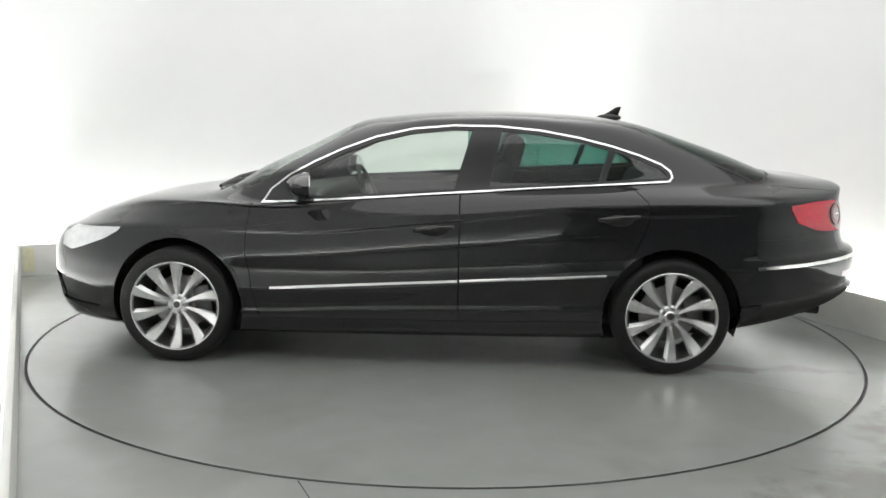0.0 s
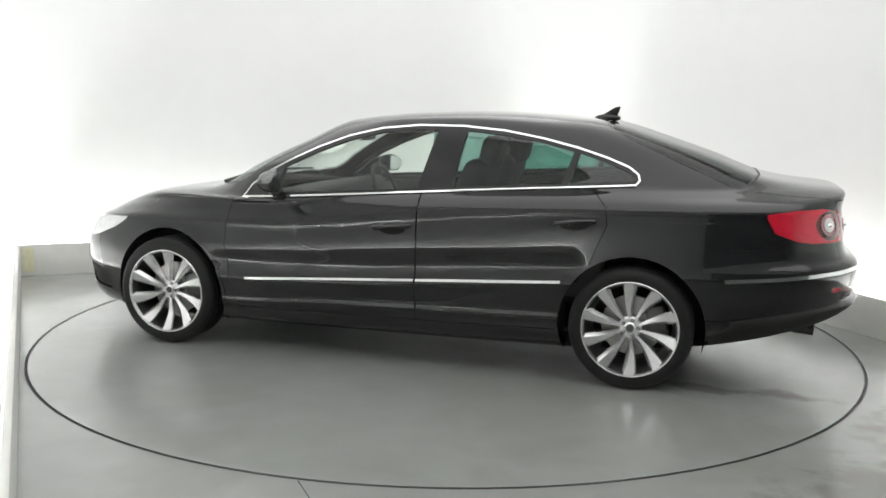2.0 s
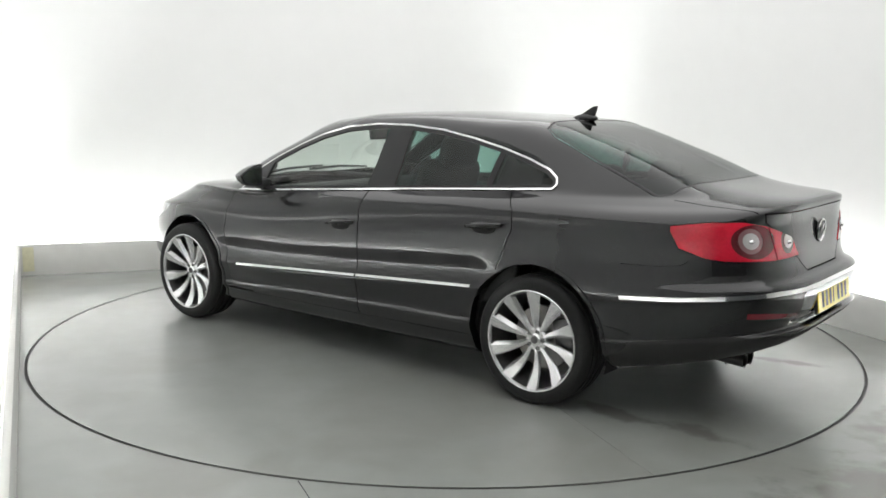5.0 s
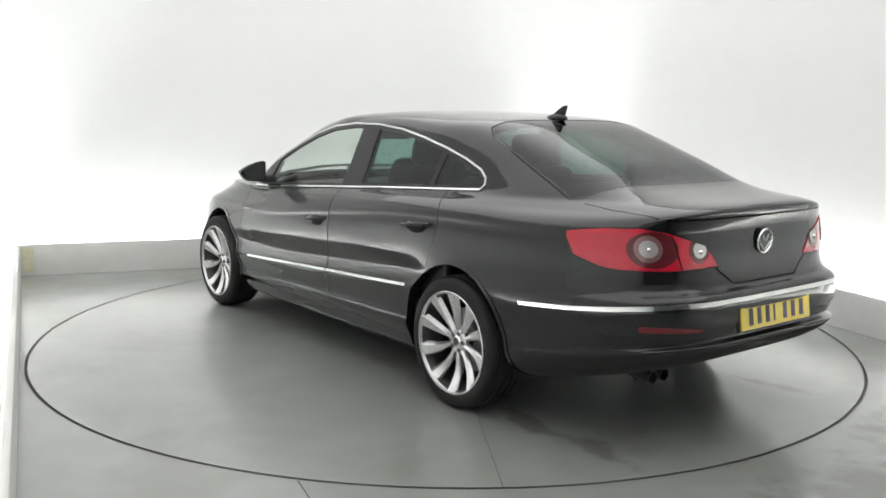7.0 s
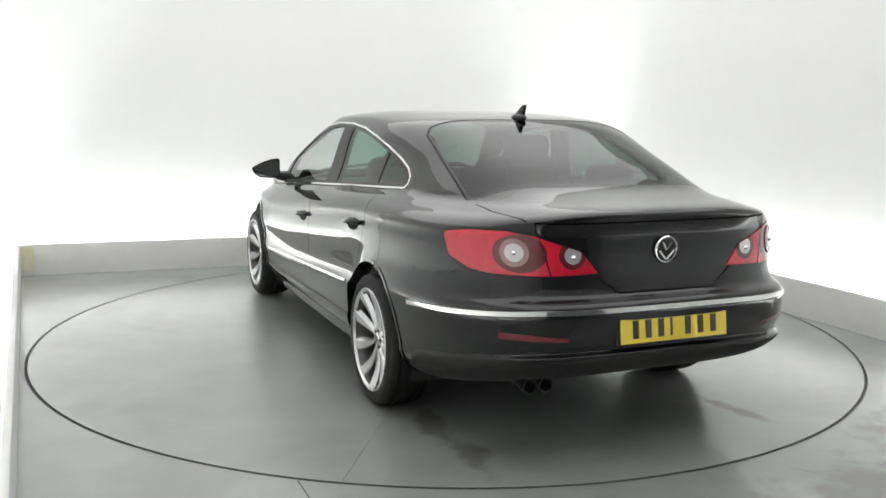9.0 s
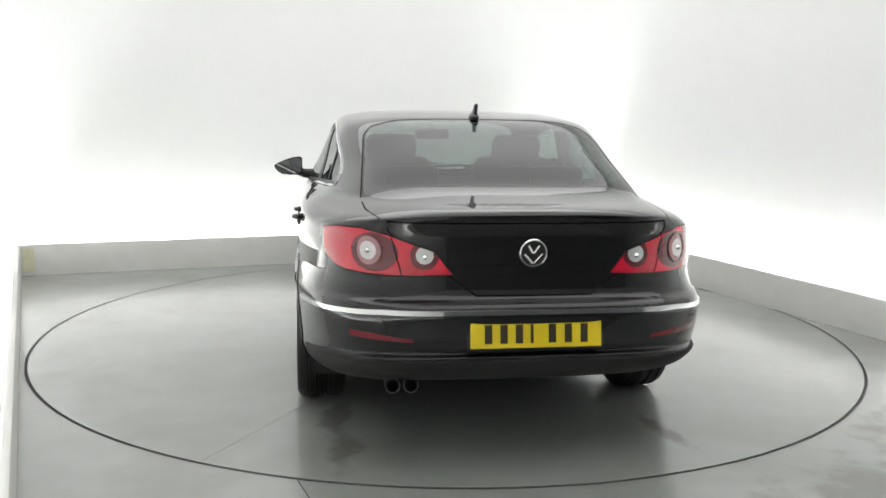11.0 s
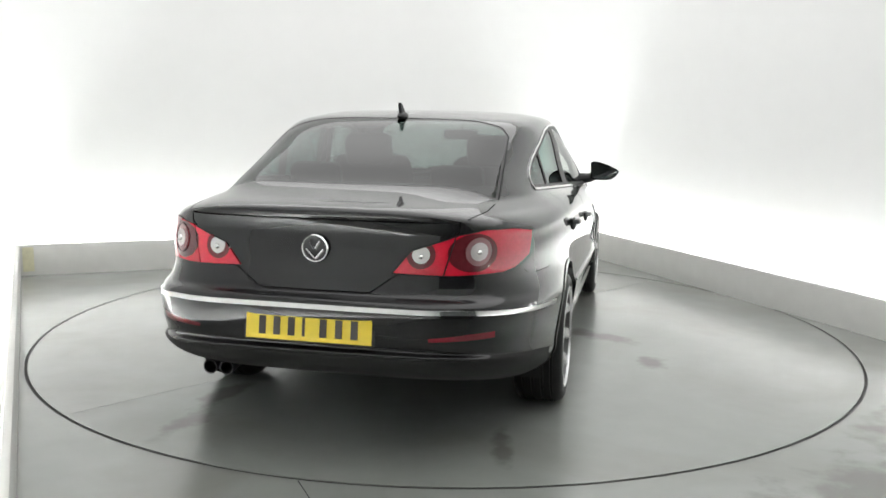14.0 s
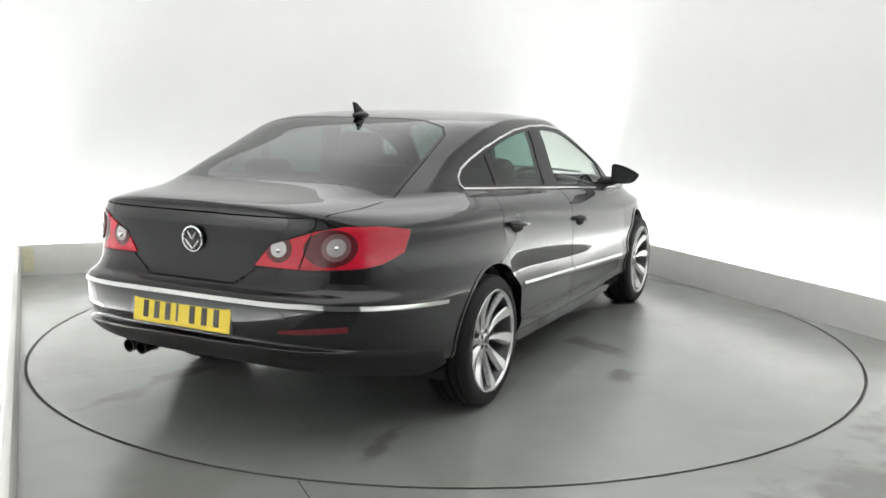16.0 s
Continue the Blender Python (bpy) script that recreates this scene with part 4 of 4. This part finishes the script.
def build_fittings(car):
    # Number plate, with plain bars in place of its characters.
    tilt = 8
    plate = part("number_plate", box_bm((0.006, 0.515, 0.105), bevel=0.002, segments=1), PLATE, car, "yellow rear number plate")
    plate.matrix_basis = pose(-2.404, 0.0, 0.560, 0, tilt, 0)
    holder = part("plate_recess", box_bm((0.012, 0.535, 0.118), bevel=0.004), BLACK, car)
    holder.matrix_basis = pose(-2.393, 0.0, 0.560, 0, tilt, 0)
    xs = [0.188, 0.128, 0.068, 0.018, -0.062, -0.125, -0.188]
    for k, y in enumerate(xs):
        part("plate_bar", box_bm((0.002, 0.029 if k != 3 else 0.012, 0.072), (-0.0037, y, 0.002), bevel=0.0008, segments=1), INK, plate)
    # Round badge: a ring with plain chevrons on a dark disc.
    badge = part("badge", lathe_bm([(0.049, -0.002), (0.055, -0.002), (0.056, 0.004), (0.053, 0.008), (0.049, 0.007), (0.047, 0.003)], 40, "X", close=True), CHROME, car, "round chrome badge")
    badge.matrix_basis = pose(-2.322, 0, 0.856, 0, 3, 180)
    part("badge_disc", lathe_bm([(0.0, 0.002), (0.05, 0.002), (0.05, -0.004)], 32, "X"), BLACK, badge)
    for z0, hw, hh in ((0.030, 0.022, 0.030), (-0.004, 0.036, 0.036)):
        for s in (1, -1):
            bm = tube_bm([(0.004, s * hw, z0), (0.004, s * 0.003, z0 - hh)], 0.0052, 6)
            part("badge_chevron", bm, CHROME, badge)
    # Roof aerial.
    fin = [(-0.96, 1.352), (-1.02, 1.372), (-1.085, 1.412), (-1.115, 1.418), (-1.112, 1.400), (-1.095, 1.352)]
    aerial = part("roof_aerial", prism_bm(fin, "y", -0.008, 0.008, 0.004), BLACK, car, "black shark-fin roof aerial")
    bm = bmesh.new()
    bmesh.ops.create_uvsphere(bm, u_segments=20, v_segments=10, radius=1)
    bmesh.ops.transform(bm, verts=bm.verts, matrix=pose(-1.045, 0, 1.350) @ Matrix.Diagonal((0.075, 0.024, 0.022, 1)))
    part("aerial_base", bm, BLACK, aerial)
    # Door mirrors.
    for s in (1, -1):
        shape = [(0.882, 0.935), (0.905, 0.926), (0.96, 0.924), (1.02, 0.930), (1.052, 0.950), (1.072, 0.978), (1.074, 0.990), (1.05, 1.006), (1.0, 1.028), (0.94, 1.046), (0.90, 1.050), (0.882, 1.040)]
        bm = bmesh.new()
        rows = []
        for k in range(9):
            t = k / 8
            g = math.sqrt(max(0.0, 1 - (t * 0.96) ** 2))
            rows.append([bm.verts.new((0.618 - 0.18 * (y - 0.968) * (1 - t) + 0.125 * t - 0.035 * (y - 0.88) / 0.19 * t, s * (0.955 + (y - 0.955) * (0.25 + 0.75 * g)), 0.982 + (z - 0.982) * (0.12 + 0.88 * g))) for y, z in shape])
        for p, q in zip(rows, rows[1:]):
            for i in range(len(shape)):
                j = (i + 1) % len(shape)
                bm.faces.new((p[i], p[j], q[j], q[i]))
        bm.faces.new(rows[0])
        bm.faces.new(rows[-1])
        shell = part("door_mirror", bm, PAINT, car, "glossy black door mirror housing", angle=60)
        small = [(0.968 + (y - 0.968) * 0.90, 0.984 + (z - 0.984) * 0.84) for y, z in shape]
        pane = prism_bm([(s * y, z) for y, z in small], "x", 0.6125, 0.617)
        for v in pane.verts:
            v.co.x -= 0.18 * (abs(v.co.y) - 0.968)
        part("mirror_glass", pane, MIRROR, shell, "mirror glass")
        part("mirror_arm", tube_bm([(0.70, s * 0.80, 0.925), (0.685, s * 0.87, 0.932), (0.665, s * 0.915, 0.952)], [0.038, 0.032, 0.030], 10), BLACK, shell)
    # Twin tailpipes, on the left only.
    for y in (0.455, 0.53):
        pipe = lathe_bm([(0.028, -0.14), (0.030, -0.002), (0.031, 0.0), (0.027, -0.001), (0.026, -0.13)], 24, "X")
        bmesh.ops.transform(pipe, verts=pipe.verts, matrix=pose(-2.19, y, 0.305, 0, 4, 180))
        tip = part("tailpipe", pipe, BLACK, car, "sooty dark tailpipe")
        part("pipe_bore", lathe_bm([(0.0, 0.02), (0.027, 0.02)], 20, "X"), GAP, tip).matrix_basis = pose(-2.19, y, 0.305)
    # Wipers and the black cowl at the foot of the windscreen.
    cowl = [(1.30 - 0.42 * (y / 0.72) ** 2, y, 0.912 - 0.045 * (y / 0.72) ** 2) for y in np.linspace(-0.72, 0.72, 19)]
    part("cowl_panel", tube_bm(cowl, 0.016, 8), BLACK, car, "black windscreen cowl")
    for a, b in (((1.24, 0.42, 0.925), (1.17, -0.15, 0.972)), ((1.25, -0.10, 0.942), (1.08, -0.52, 0.955))):
        part("wiper", tube_bm([a, [(p + q) / 2 + (0.012 if k == 2 else 0) for k, (p, q) in enumerate(zip(a, b))], b], [0.012, 0.010, 0.007], 6), BLACK, car)
    # Lip along the boot's trailing edge.
    lip = [(-2.300 + 0.26 * (abs(y) / 0.62) ** 4, y, 1.004 - 0.030 * (abs(y) / 0.62) ** 2) for y in np.linspace(-0.54, 0.54, 31)]
    part("boot_spoiler", tube_bm(lip, 0.008, 10), PAINT, car, "charcoal boot lip spoiler")


def build_cabin(car):
    def soft(size, at, turn=(0, 0, 0), bevel=0.05, taper=1.0):
        return box_bm(size, at, turn, bevel=bevel, segments=3, taper=taper)
    part("cabin_floor", box_bm((2.5, 1.4, 0.03), (-0.3, 0, 0.24), bevel=0.005), DASH, car)
    part("dashboard", soft((0.50, 1.42, 0.22), (0.82, 0, 0.78), (0, 8, 0), 0.06), DASH, car, "dark grey dashboard")
    part("centre_console", soft((1.3, 0.24, 0.36), (0.1, 0, 0.42), bevel=0.04), DASH, car)
    part("parcel_shelf", soft((0.45, 1.25, 0.05), (-1.62, 0, 0.985), (0, -6, 0), 0.015), DASH, car, "black parcel shelf")
    part("rear_bulkhead", soft((0.06, 1.30, 0.62), (-1.36, 0, 0.68), (0, -18, 0), 0.02), DASH, car)
    for s in (1, -1):
        seat = part("front_seat", soft((0.52, 0.52, 0.18), (0.02, s * 0.36, 0.46), (0, -8, 0), 0.06), SEAT, car, "dark leather front seat")
        part("backrest", soft((0.15, 0.54, 0.66), (-0.30, s * 0.37, 0.80), (0, -20, 0), 0.06, 0.88), SEAT, seat)
        part("headrest", soft((0.11, 0.29, 0.19), (-0.455, s * 0.37, 1.15), (0, -14, 0), 0.05), SEAT, seat)
        for k in (1, -1):
            part("headrest_post", tube_bm([(-0.42, s * 0.36 + k * 0.06, 1.0), (-0.45, s * 0.36 + k * 0.06, 1.09)], 0.006, 6), CHROME, seat)
        part("door_card", soft((2.0, 0.05, 0.44), (-0.15, s * 0.80, 0.66), bevel=0.02), DASH, car, "dark door lining")
        part("rear_headrest", soft((0.10, 0.26, 0.14), (-1.36, s * 0.36, 1.055), (0, -16, 0), 0.04), SEAT, car)
    bench = part("rear_bench", soft((0.50, 1.26, 0.20), (-0.92, 0, 0.45), (0, -6, 0), 0.07), SEAT, car, "dark leather rear bench")
    part("backrest", soft((0.14, 1.26, 0.58), (-1.23, 0, 0.75), (0, -22, 0), 0.06), SEAT, bench)
    # Steering wheel on the right-hand side.
    bm = bmesh.new()
    rim = [(0.185 * math.cos(a), 0.185 * math.sin(a), 0) for a in np.linspace(0, 2 * math.pi, 33)]
    tube_bm(rim, 0.015, 8, bm)
    sw = part("steering_wheel", bm, DASH, car, "black steering wheel")
    sw.matrix_basis = pose(0.46, -0.36, 0.84, 0, -65, 0)
    part("wheel_boss", soft((0.12, 0.30, 0.04), (0, 0, -0.02), bevel=0.015), DASH, sw)
    mirror = part("rear_view_mirror", soft((0.03, 0.23, 0.065), (0.46, 0, 1.215), (0, 8, 0), 0.012), BLACK, car, "black rear-view mirror")
    part("mirror_stalk", tube_bm([(0.47, 0, 1.24), (0.53, 0, 1.275)], 0.01, 6), BLACK, mirror)


def build_car():
    car = new("car")
    tagged(car, "charcoal black four-door coupe saloon with silver alloy wheels on a turntable", "car")
    build_body(car)
    build_fittings(car)
    build_cabin(car)
    shape_shell(car)
    first = build_wheel("wheel")
    tagged(first, "ten-spoke silver alloy wheel with black tyre")
    poses = [(AXLE, 0.800, 0, -3), (-AXLE, 0.800, 0, 1), (AXLE, -0.800, 180, 20), (-AXLE, -0.800, 180, 7)]
    for k, (x, y, turn, spin) in enumerate(poses):
        m = pose(x, y, TYRE_R, 0, 0, turn) @ pose(0, 0, 0, 0, spin, 0)
        w = first if k == 0 else copy_thing(first, m)
        w.matrix_basis = m
        w.parent = car
    return car


build_booth()
turntable = build_turntable()
the_car = build_car()


def motions():
    rows_car, rows_table = [], []
    for k in range(17):
        a = radians(TURN_START + TURN_RATE * k)
        x, y = CAR_X * math.cos(a) - CAR_Y * math.sin(a), CAR_X * math.sin(a) + CAR_Y * math.cos(a)
        rows_car.append((k, pose(x, y, 0, 0, 0, math.degrees(a))))
        rows_table.append((k, pose(0, 0, 0, 0, 0, math.degrees(a))))
    walk(turntable, rows_table)
    walk(the_car, rows_car)


motions()
